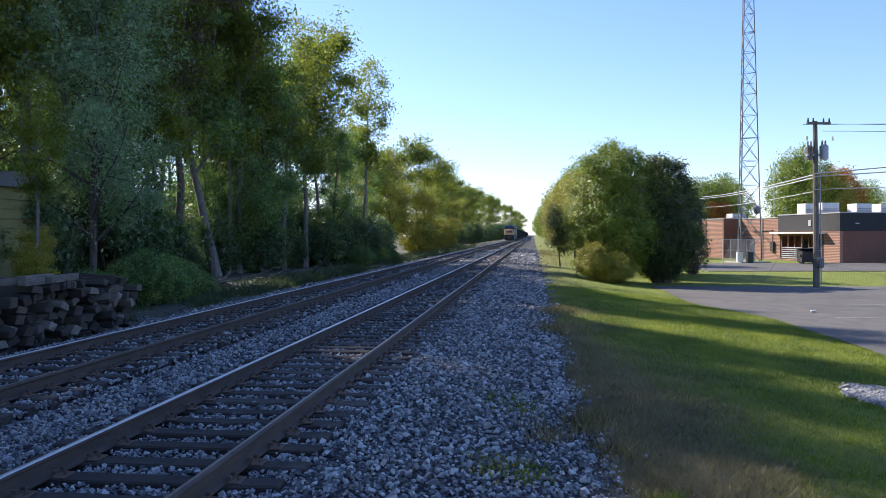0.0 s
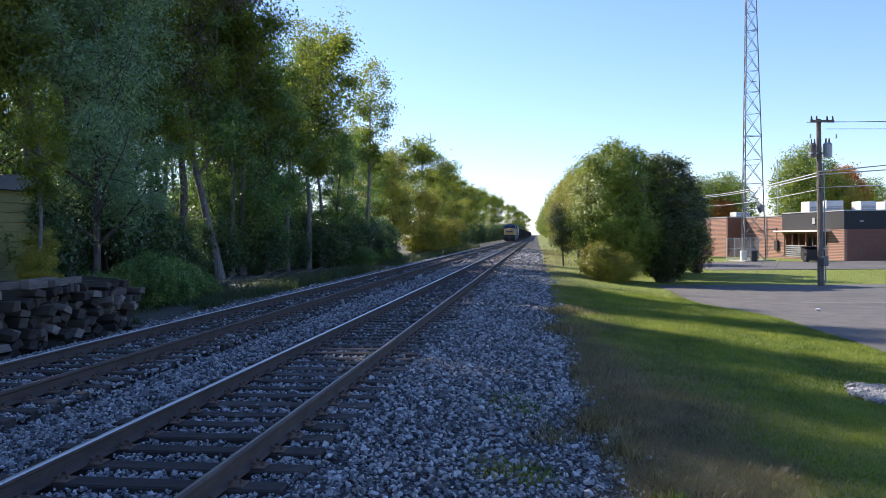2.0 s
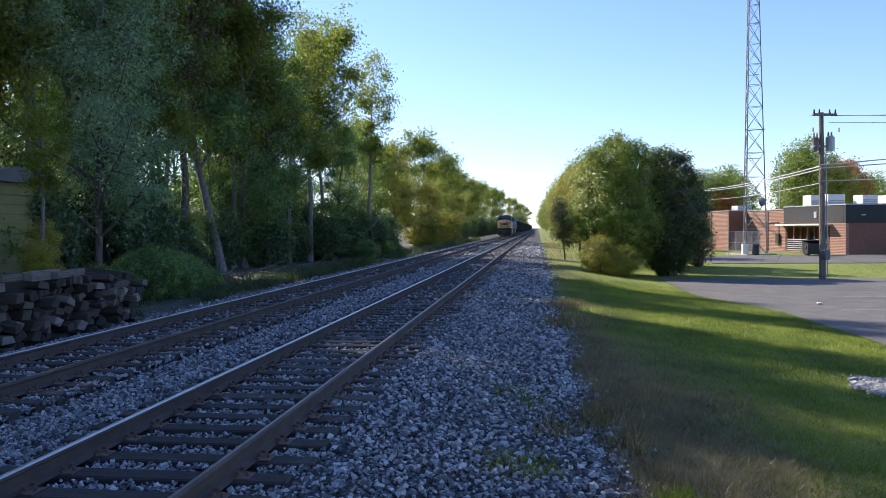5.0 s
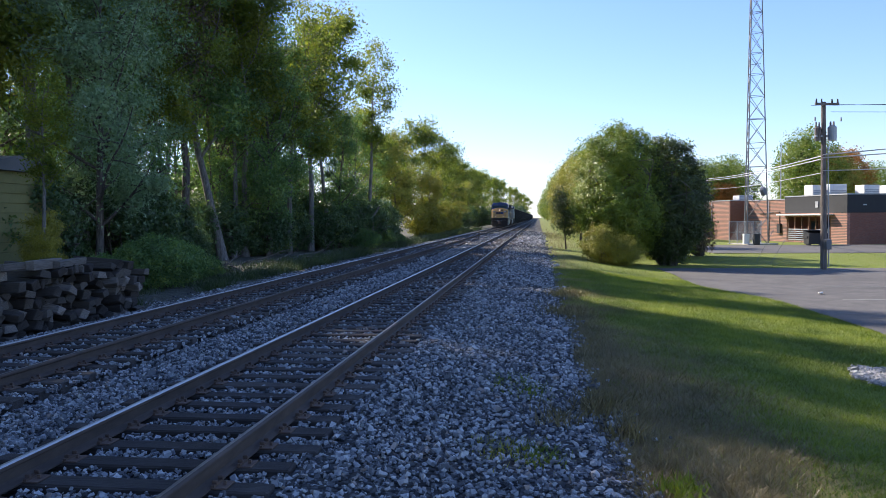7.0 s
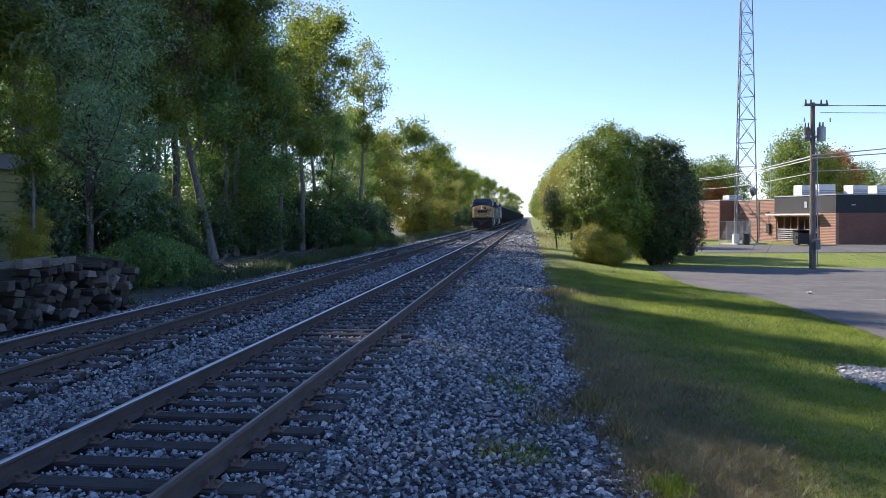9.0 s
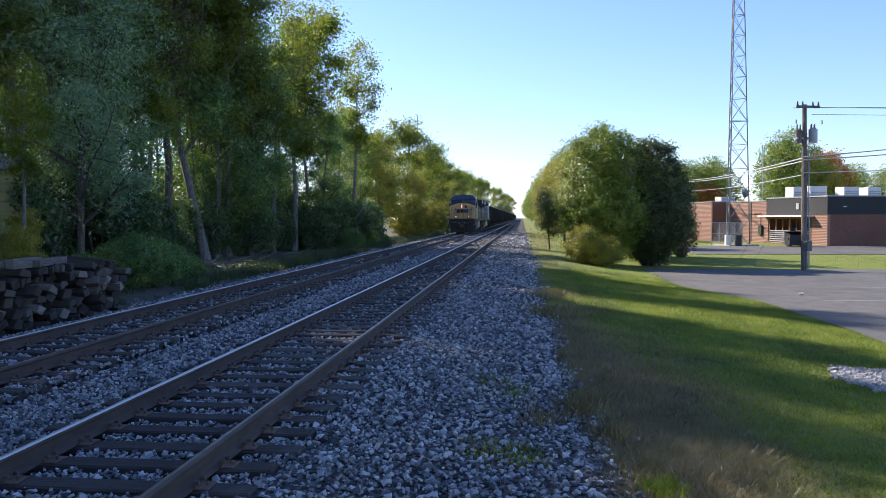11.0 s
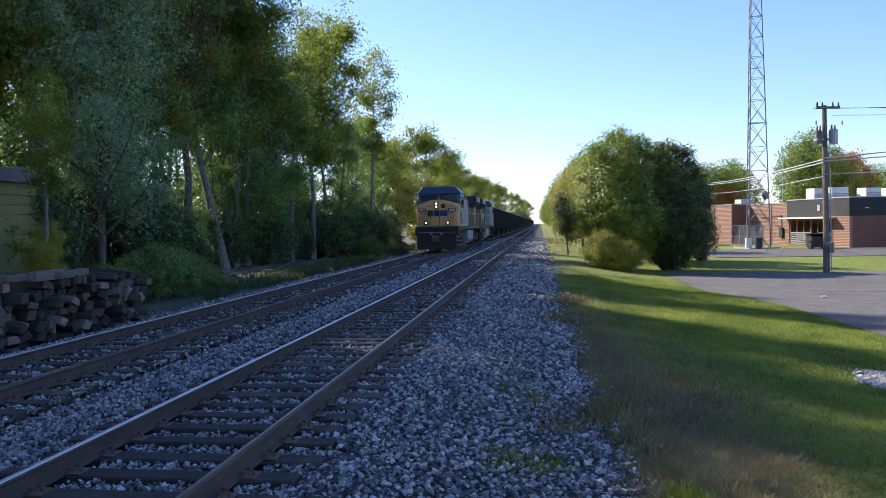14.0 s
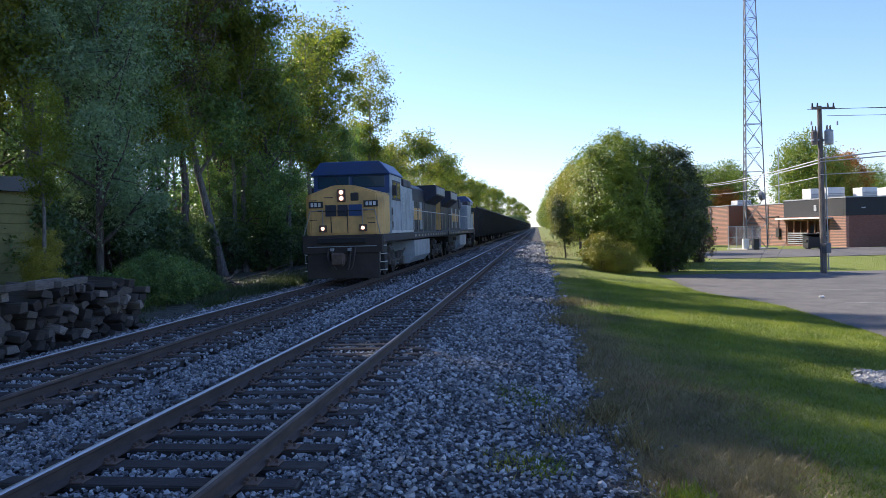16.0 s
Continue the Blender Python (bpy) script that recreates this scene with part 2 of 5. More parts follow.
def brick_mat(name, a, b):
    m = Mat(name, 0.9)
    n = m.node("ShaderNodeTexBrick")
    mp = m.node("ShaderNodeMapping")
    mp.inputs["Rotation"].default_value = (radians(90), 0, 0)
    m.link(m.co, mp.inputs[0])
    m.link(mp.outputs[0], n.inputs["Vector"])
    n.inputs["Scale"].default_value = 1.0
    n.inputs["Brick Width"].default_value, n.inputs["Row Height"].default_value, n.inputs["Mortar Size"].default_value = 0.21, 0.075, 0.009
    n.inputs["Color1"].default_value, n.inputs["Color2"].default_value, n.inputs["Mortar"].default_value = (*a, 1), (*b, 1), (0.15, 0.11, 0.09, 1)
    big = m.noise(0.35, 4)
    m.color(m.mix(m.ramp(big, [(0.45, (0, 0, 0)), (0.8, (0.4, 0.4, 0.4))]), n.outputs["Color"], tuple(v * 0.6 for v in a))).bump(n.outputs["Fac"], -0.4, 0.01)
    return m.m


# one brick in two tones: darker for shaded walls, lightened for sunlit ones
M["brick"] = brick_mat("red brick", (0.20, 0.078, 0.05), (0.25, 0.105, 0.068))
M["brick_sunlit"] = brick_mat("red brick lightened for sunlit walls", (0.40, 0.195, 0.13), (0.47, 0.245, 0.17))
M["fascia"] = painted("black sheet fascia", (0.016, 0.018, 0.021), 0.65, 0.3, dark=(0.06, 0.06, 0.06))
M["white"] = painted("white painted sheet", (0.72, 0.71, 0.68), 0.5, 0.25)
M["concrete"] = painted("concrete", (0.38, 0.36, 0.33), 0.9, 0.4)
M["galv"] = painted("galvanised steel", (0.42, 0.43, 0.44), 0.5, 0.3, 0.3)
M["mast"] = painted("weathered dull steel", (0.15, 0.155, 0.165), 0.55, 0.4, 0.2)
M["dark_metal"] = painted("dark painted metal", (0.03, 0.03, 0.032), 0.55, 0.3)
M["wire"] = painted("cable", (0.05, 0.05, 0.055), 0.5, 0.1)
M["pale_wire"] = painted("pale cable sheath", (0.55, 0.53, 0.5), 0.4, 0.1)
M["timber_brown"] = painted("brown stained timber", (0.16, 0.085, 0.05), 0.7, 0.3)
M["olive"] = painted("olive siding", (0.24, 0.22, 0.08), 0.8, 0.3)
M["roofing"] = painted("grey roofing", (0.17, 0.165, 0.16), 0.9, 0.4)
M["yellow"] = painted("faded yellow engine paint", (0.72, 0.44, 0.15), 0.45, 0.5, scale=0.9)
M["blue"] = painted("dark blue engine paint", (0.022, 0.062, 0.20), 0.4, 0.3)
M["navy"] = painted("sooty navy engine paint", (0.014, 0.022, 0.045), 0.5, 0.5, dark=(0.06, 0.04, 0.03))
M["grime"] = painted("brown road grime", (0.052, 0.042, 0.036), 0.8, 0.5, dark=(0.02, 0.018, 0.016))
M["grey"] = painted("grey engine paint", (0.42, 0.465, 0.51), 0.45, 0.45)
M["black"] = painted("sooty black steel", (0.018, 0.017, 0.017), 0.65, 0.4, dark=(0.06, 0.05, 0.045))
M["car"] = painted("black hopper steel", (0.020, 0.021, 0.022), 0.6, 0.5, scale=0.5, dark=(0.055, 0.045, 0.04))
M["coal"] = stone_mat("coal", [(0.0, (0.015, 0.015, 0.016)), (1.0, (0.04, 0.04, 0.042))])
M["paint_white"] = painted("white engine paint", (0.70, 0.70, 0.68), 0.5, 0.3)
M["pale_mark"] = painted("dull pale paint", (0.36, 0.34, 0.30), 0.6, 0.5)
M["gear"] = painted("dusty grey running gear", (0.085, 0.075, 0.066), 0.75, 0.6, scale=3)
M["paint_line"] = painted("worn white line paint", (0.30, 0.30, 0.29), 0.8, 0.8, scale=4)


def glass_mat():
    m = Mat("tinted cab glass", 0.06, 0, 0.6)
    m.color((0.03, 0.06, 0.10))
    return m.m


M["glass"] = glass_mat()


def glow_mat(name, c, power):
    m = Mat(name, 0.3)
    m.color((0.8, 0.8, 0.8))
    m.b.inputs["Emission Color"].default_value = (*c, 1)
    m.b.inputs["Emission Strength"].default_value = power
    return m.m


M["lamp"] = glow_mat("lit headlight", (1.0, 0.52, 0.24), 1.0)


# ---- building tools ----
def thing(name, label, category, at=(0, 0, 0), turn=0, group="", kind=""):
    ob = new(name)
    ob.matrix_basis = pose(*at, 0, 0, turn)
    return tagged(ob, label, category, group, kind)


def part(name, bm, material, parent, label=""):
    """Links a bmesh (or a ready mesh) as one mesh object under a thing or part."""
    if isinstance(bm, bpy.types.Mesh):
        me = bm
    else:
        me = bpy.data.meshes.new(name)
        bm.to_mesh(me)
        bm.free()
    if not len(me.materials):
        for m in (material if isinstance(material, (list, tuple)) else [material]):
            me.materials.append(m)
    ob = new(name, me)
    ob.parent = parent
    return tagged(ob, label) if label else ob


def box(bm, x0, x1, y0, y1, z0, z1, bevel=0.0, mat=0):
    vs = [bm.verts.new(c) for c in ((x0, y0, z0), (x1, y0, z0), (x1, y1, z0), (x0, y1, z0), (x0, y0, z1), (x1, y0, z1), (x1, y1, z1), (x0, y1, z1))]
    fs = [bm.faces.new([vs[i] for i in q]) for q in ((3, 2, 1, 0), (4, 5, 6, 7), (0, 1, 5, 4), (1, 2, 6, 5), (2, 3, 7, 6), (3, 0, 4, 7))]
    for f in fs:
        f.material_index = mat
    if bevel:
        es = list({e for f in fs for e in f.edges})
        bmesh.ops.bevel(bm, geom=es, offset=bevel, segments=1, affect="EDGES", clamp_overlap=True)
    return bm


def boxes(*items, bevel=0.0):
    bm = bmesh.new()
    for it in items:
        box(bm, *it, bevel=bevel)
    return bm


def rod(bm, a, b, r0, r1=None, sides=6, mat=0):
    """A round bar from a to b."""
    a, b = Vector(a), Vector(b)
    r1 = r0 if r1 is None else r1
    w = (b - a).normalized()
    u = w.orthogonal().normalized()
    v = w.cross(u)
    rings = []
    for c, r in ((a, r0), (b, r1)):
        rings.append([bm.verts.new(c + (u * math.cos(k * math.tau / sides) + v * math.sin(k * math.tau / sides)) * r) for k in range(sides)])
    for k in range(sides):
        bm.faces.new((rings[0][k], rings[0][(k + 1) % sides], rings[1][(k + 1) % sides], rings[1][k])).material_index = mat
    bm.faces.new(rings[0][::-1]).material_index = mat
    bm.faces.new(rings[1]).material_index = mat
    return bm


def rods(items, r, sides=6):
    bm = bmesh.new()
    for a, b in items:
        rod(bm, a, b, r, None, sides)
    return bm


def prism(bm, outline, axis, lo, hi, mat=0):
    """A closed outline of pairs pulled along x or y."""
    def at(p, d):
        return (d, p[0], p[1]) if axis == "x" else (p[0], d, p[1])
    a = [bm.verts.new(at(p, lo)) for p in outline]
    b = [bm.verts.new(at(p, hi)) for p in outline]
    n = len(outline)
    fs = [bm.faces.new((a[k], a[(k + 1) % n], b[(k + 1) % n], b[k])) for k in range(n)]
    fs += [bm.faces.new(a[::-1]), bm.faces.new(b)]
    for f in fs:
        f.material_index = mat
    bmesh.ops.recalc_face_normals(bm, faces=fs)
    return bm


def raw_mesh(name, verts, faces, smooth=False):
    """A mesh from arrays, verts (n, 3) and faces (m, 3 or 4)."""
    me = bpy.data.meshes.new(name)
    k = faces.shape[1]
    me.vertices.add(len(verts))
    me.vertices.foreach_set("co", np.ascontiguousarray(verts, dtype=np.float32).ravel())
    me.loops.add(faces.size)
    me.loops.foreach_set("vertex_index", np.ascontiguousarray(faces, dtype=np.int32).ravel())
    me.polygons.add(len(faces))
    me.polygons.foreach_set("loop_start", np.arange(0, faces.size, k, dtype=np.int32))
    me.polygons.foreach_set("loop_total", np.full(len(faces), k, dtype=np.int32))
    me.polygons.foreach_set("use_smooth", np.full(len(faces), smooth, dtype=bool))
    me.update(calc_edges=True)
    return me


def turns(rng, n):
    """n random rotation matrices."""
    q = rng.normal(size=(n, 4))
    q /= np.linalg.norm(q, axis=1)[:, None]
    w, x, y, z = q.T
    return np.stack([1 - 2 * (y * y + z * z), 2 * (x * y - z * w), 2 * (x * z + y * w), 2 * (x * y + z * w), 1 - 2 * (x * x + z * z), 2 * (y * z - x * w), 2 * (x * z - y * w), 2 * (y * z + x * w), 1 - 2 * (x * x + y * y)], axis=1).reshape(-1, 3, 3)


CUBE = np.array([(-1, -1, -1), (1, -1, -1), (1, 1, -1), (-1, 1, -1), (-1, -1, 1), (1, -1, 1), (1, 1, 1), (-1, 1, 1)], float)
CUBE_F = np.array([(3, 2, 1, 0), (4, 5, 6, 7), (0, 1, 5, 4), (1, 2, 6, 5), (2, 3, 7, 6), (3, 0, 4, 7)])


def stones_mesh(name, rng, places, sizes):
    """Broken angular stones lying at the places."""
    n = len(places)
    v = CUBE[None] * rng.uniform(0.30, 1.0, (n, 8, 3)) * rng.uniform(0.55, 1.35, (n, 1, 3))
    v = np.einsum("nij,nkj->nki", turns(rng, n), v) * (sizes[:, None, None] * 0.5)
    v[:, :, 2] *= 0.85
    v += places[:, None, :]
    f = CUBE_F[None] + (np.arange(n) * 8)[:, None, None]
    return raw_mesh(name, v.reshape(-1, 3), f.reshape(-1, 4))


def leaves_mesh(name, rng, places, sizes, out=None, loose=1.1):
    """Slim leaves at the places; out: the way each one's face is turned, more or less."""
    n = len(places)
    face = rng.normal(size=(n, 3)) * (loose if out is not None else 1.0)
    if out is not None:
        face += out / (np.linalg.norm(out, axis=1)[:, None] + 1e-6) + np.array([0, 0, 0.25])
    face /= np.linalg.norm(face, axis=1)[:, None] + 1e-9
    a = np.cross(face, rng.normal(size=(n, 3)))
    a /= np.linalg.norm(a, axis=1)[:, None] + 1e-9
    b = np.cross(face, a)
    w = sizes[:, None]
    v = np.stack([places - a * w * 0.5 + b * w * 0.12, places - b * w * 0.30, places + a * w * 0.5 + b * w * 0.18], axis=1)
    return raw_mesh(name, v.reshape(-1, 3), np.arange(n * 3).reshape(-1, 3))


def blades_mesh(name, rng, places, heights, width, lean=0.5):
    """Single bent blades of grass."""
    n = len(places)
    ang = rng.uniform(0, math.tau, n)
    side = np.stack([np.cos(ang), np.sin(ang), np.zeros(n)], 1) * (width * rng.uniform(0.6, 1.3, n))[:, None]
    tip = rng.normal(size=(n, 3)) * lean
    tip[:, 2] = 1
    tip = tip * heights[:, None]
    v = np.stack([places - side, places + side, places + tip], axis=1)
    return raw_mesh(name, v.reshape(-1, 3), np.arange(n * 3).reshape(-1, 3))


# ---- the ground and the track bed ----
def bend_in(y):
    """How far the lawn narrows towards the far end of the car park, in metres."""
    k = min(1.0, max(0.0, (y - 25.0) / 8.0))
    return 1.6 * k * k * (3 - 2 * k)


def lot_edge(y):
    """Where the lawn ends at the car park."""
    return 7.85 + 0.08 * math.sin(y * 0.7) - bend_in(y)


def bed_height(x, y=0.0):
    """The ballast's surface; near the camera its foot spreads out."""
    if x > -0.4:
        x -= 0.6 * math.exp(-(max(y, 4.0) - 5.0) / 2.4) * min(1.0, x + 0.4)
    if x > -1.6:
        return -0.05 - 0.11 * min(1.0, (x + 1.6) / 1.9) - (0.28 * (x - 0.3) if x > 0.3 else 0)
    if -5.95 < x < -5.0:
        return -0.12 + 0.07 * max(0.0, (x + 5.5) / 0.5)
    if x < -8.7:
        return -0.05 - 0.20 * min(1.0, (-8.7 - x) / 1.2)
    return -0.05


def ground_height(x, y=0.0):
    """The ground beside the track bed: a low bank that falls to the car park."""
    pts = ((-400, -0.3), (-12, -0.22), (-9.4, -0.24), (-8, -0.6), (-1, -0.6), (0.2, -0.30), (0.75, -0.20), (2.0, -0.32), (5.0, -0.60), (8.0, -0.80), (12, -0.84), (400, -0.9))
    if x > 2.0:
        x += bend_in(y) * min(1.0, (x - 2.0) / 4.0)
    for (xa, za), (xb, zb) in zip(pts, pts[1:]):
        if x <= xb:
            k = (x - xa) / (xb - xa)
            return za + (zb - za) * k
    return -0.9


def grid_mesh(name, xs, ys, height):
    v = np.array([(x, y, height(x, y)) for y in ys for x in xs])
    nx = len(xs)
    f = np.array([(j * nx + i, j * nx + i + 1, (j + 1) * nx + i + 1, (j + 1) * nx + i) for j in range(len(ys) - 1) for i in range(nx - 1)])
    return raw_mesh(name, v, f, True)


def make_ground():
    xs = [-1500, -400, -120, -60, -40, -30, -24, -20, -17, -15, -13.5, -12, -11, -10, -9.4, -8, -1, 0.2, 0.5, 0.75, 1, 1.3, 1.6, 2, 2.5, 3, 3.5, 4, 4.5, 5, 5.5, 6, 6.5, 7, 7.5, 8, 8.5, 9, 10, 12, 15, 20, 30, 60, 120, 400, 1500]
    ys = [-400, -100, -40, -20, -10, 0] + list(np.arange(2, 40, 0.6)) + list(range(40, 100, 4)) + [110, 130, 160, 200, 300, 500, 900, 2500]
    def h(x, y):
        bump = noise.noise((x * 0.7, y * 0.5, 0)) * 0.05 + noise.noise((x * 0.2, y * 0.15, 3)) * 0.06
        return ground_height(x, y) + (bump if (x > 1 and x < 7.2 - bend_in(y)) or x < -10 else 0)
    tagged(part("ground", grid_mesh("ground", xs, ys, h), M["ground"], None), "mown green lawn with straw-coloured worn strip beside the ballast", "ground", kind="structure")


def make_bed():
    xs = [-10.4, -10.0, -9.6, -9.2, -8.7, -8.4, -7.9, -7.16, -6.4, -5.9, -5.5, -5.0, -4.6, -3.9, -3.25, -2.6, -1.9, -1.6, -1.2, -0.8, -0.4, 0.0, 0.3, 0.6, 0.85, 1.0, 1.2, 1.4, 1.6, 1.8]
    ys = [-60, -8, 0] + list(np.arange(2, 40, 0.5)) + list(range(40, 120, 4)) + [140, 200, 300, 500, 900, 1500]
    def h(x, y):
        if x in (-10.4, 1.8):
            return -0.65
        edge = 0.06 * noise.noise((x, y * 0.6, 9))
        return bed_height(x, y) + edge * 0.6 - (0.03 if -8.5 < x < -1.9 else 0)
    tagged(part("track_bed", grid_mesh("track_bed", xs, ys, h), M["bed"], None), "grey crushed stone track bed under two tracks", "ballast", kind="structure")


def make_stones():
    rng = np.random.default_rng(5)
    pts, size = [], []
    for y0, y1, per, s in ((4.3, 9, 640, 0.041), (9, 14, 430, 0.047), (14, 22, 240, 0.054), (22, 34, 120, 0.066), (34, 60, 42, 0.085), (60, 115, 10, 0.14)):
        n = int((y1 - y0) * 12.5 * per)
        x, y = rng.uniform(-11.0, 1.5, n), rng.uniform(y0, y1, n)
        edge = 0.60 + 0.55 * np.exp(-(y - 5.0) / 2.4) + 0.12 * np.sin(y * 0.9) + 0.10 * np.sin(y * 2.3 + 1) + 0.05 * np.sin(y * 5.7) + rng.exponential(0.07, n) - 0.02
        keep = (x > -0.85 * y - 0.8) & (x < edge) & (x > -9.7 - rng.exponential(0.35, n))
        for c in (TRACK_A, TRACK_B):
            on_tie = (np.abs(x - c) < 1.34) & (np.abs((y / PITCH + 0.5) % 1 - 0.5) < 0.215)
            keep &= ~(on_tie & (rng.uniform(size=n) > 0.07))
            for g in (-GAUGE, GAUGE):
                keep &= np.abs(x - c - g) > 0.10
        x, y = x[keep], y[keep]
        z = np.array([max(bed_height(a, c), ground_height(a) + 0.01 if a > -1 else -1.0, -0.24) for a, c in zip(x, y)]) + rng.uniform(-0.02, 0.035, len(x))
        for c in (TRACK_A, TRACK_B):
            inside = np.abs(x - c) < 1.34
            z = np.where(inside, rng.uniform(-0.075, -0.015, len(x)), z)
        pts.append(np.stack([x, y, z], 1))
        size.append(s * rng.lognormal(0, 0.27, len(x)))
    me = stones_mesh("ballast_stones", rng, np.concatenate(pts), np.concatenate(size))
    tagged(part("ballast_stones", me, M["stone"], None), "loose angular blue-grey ballast stones along the tracks", "gravel", kind="stuff")


def rail_section():
    """Half a rail's outline, foot to head, as (x, z)."""
    half = [(0.076, 0.0), (0.076, 0.012), (0.03, 0.03), (0.009, 0.045), (0.009, 0.125), (0.03, 0.138), (0.037, 0.145), (0.037, 0.163), (0.033, 0.171), (0.014, 0.181)]
    return half


def make_rail(parent, x, top, shine):
    half = rail_section()
    loop = [(a, b) for a, b in half] + [(-a, b) for a, b in half[::-1]]
    n = len(loop)
    ys = [-60, -12, 0, 4, 8, 14, 22, 34, 50, 80, 130, 220, 400, 800, 1500]
    v = np.array([(x + a + 0.006 * math.sin(y * 0.31 + x), y, b - 0.001) for y in ys for a, b in loop])
    f = np.array([(j * n + i, j * n + (i + 1) % n, (j + 1) * n + (i + 1) % n, (j + 1) * n + i) for j in range(len(ys) - 1) for i in range(n)])
    me = raw_mesh("rail", v, f[:, ::-1])
    me.materials.append(M["rail_side"])
    me.materials.append(top)
    idx = np.array([1 if (i % n) in shine else 0 for i in range(len(f))], dtype=np.int32)
    me.polygons.foreach_set("material_index", idx)
    return part("rail", me, None, parent, "rust-brown steel rail with worn bright head")


def tie_meshes(rng):
    out = []
    for k in range(6):
        bm = bmesh.new()
        box(bm, -1.30, 1.30, -0.112, 0.112, -0.17, 0.0, bevel=0.014)
        bmesh.ops.subdivide_edges(bm, edges=[e for e in bm.edges if abs(e.verts[0].co.x - e.verts[1].co.x) > 1], cuts=7)
        for v in bm.verts:
            w = noise.noise_vector((v.co.x * 1.3 + k * 7, v.co.y * 5, v.co.z * 5))
            v.co += Vector((w.x * 0.03 if abs(v.co.x) > 1.2 else 0, w.y * 0.014, w.z * 0.010))
        me = bpy.data.meshes.new("tie")
        bm.to_mesh(me)
        bm.free()
        me.materials.append(M["tie"])
        out.append(me)
    return out


def plate_mesh():
    bm = bmesh.new()
    box(bm, -0.19, 0.19, -0.09, 0.09, 0.001, 0.016, bevel=0.004)
    box(bm, -0.10, -0.076, -0.09, 0.09, 0.014, 0.034)
    box(bm, 0.076, 0.10, -0.09, 0.09, 0.014, 0.034)
    for sx in (-1, 1):
        for sy in (-0.05, 0.06):
            box(bm, sx * 0.088 - 0.022, sx * 0.088 + 0.022, sy - 0.012, sy + 0.012, 0.03, 0.062, bevel=0.006)
        box(bm, sx * 0.15 - 0.011, sx * 0.15 + 0.011, -0.011, 0.011, 0.014, 0.045)
    me = bpy.data.meshes.new("tie_plate")
    bm.to_mesh(me)
    bm.free()
    me.materials.append(M["plate"])
    return me


def make_track(name, c, label, first, singles, bright):
    tr = thing(name, label, "railway track", kind="structure")
    rng = random.Random(int(-c * 10))
    make_rail(tr, c - GAUGE, M["rail_top"], (8, 9))
    make_rail(tr, c + GAUGE, M["rail_worn"] if bright else M["rail_dull"], (9, 10))
    ties, plate = tie_meshes(rng), plate_mesh()
    i0 = int(first / PITCH)
    for i in range(i0, i0 + singles):
        t = part("tie", ties[rng.randrange(6)], None, tr)
        m = pose(c + rng.uniform(-0.05, 0.05), i * PITCH + rng.uniform(-0.025, 0.025), rng.uniform(-0.012, 0.004), 0, 0, rng.choice((0, 180)) + rng.uniform(-1.2, 1.2))
        t.matrix_basis = m
        if i < i0 + singles * 0.6:
            for g in (-GAUGE, GAUGE):
                p = part("tie_plate", plate, None, t)
                p.matrix_basis = m.inverted() @ pose(c + g, i * PITCH, 0.0)
    far = np.concatenate([np.array([(c - 1.3, 0, 0), (c + 1.3, 0, 0), (c + 1.3, 0.22, 0), (c - 1.3, 0.22, 0), (c - 1.3, 0, -0.1), (c + 1.3, 0, -0.1), (c + 1.3, 0.22, -0.1), (c - 1.3, 0.22, -0.1)]) + [rng.uniform(-0.05, 0.05), i * PITCH, -0.006] for i in range(i0 + singles, i0 + singles + 260)])
    ff = np.concatenate([np.array([(0, 1, 2, 3), (0, 4, 5, 1), (1, 5, 6, 2), (3, 0, 4, 7)]) + 8 * k for k in range(260)])
    o = part("ties_far", raw_mesh("ties_far", far, ff), M["tie"], tr, "row of dark wooden ties far down the line")
    tagged(o, kind="stuff")


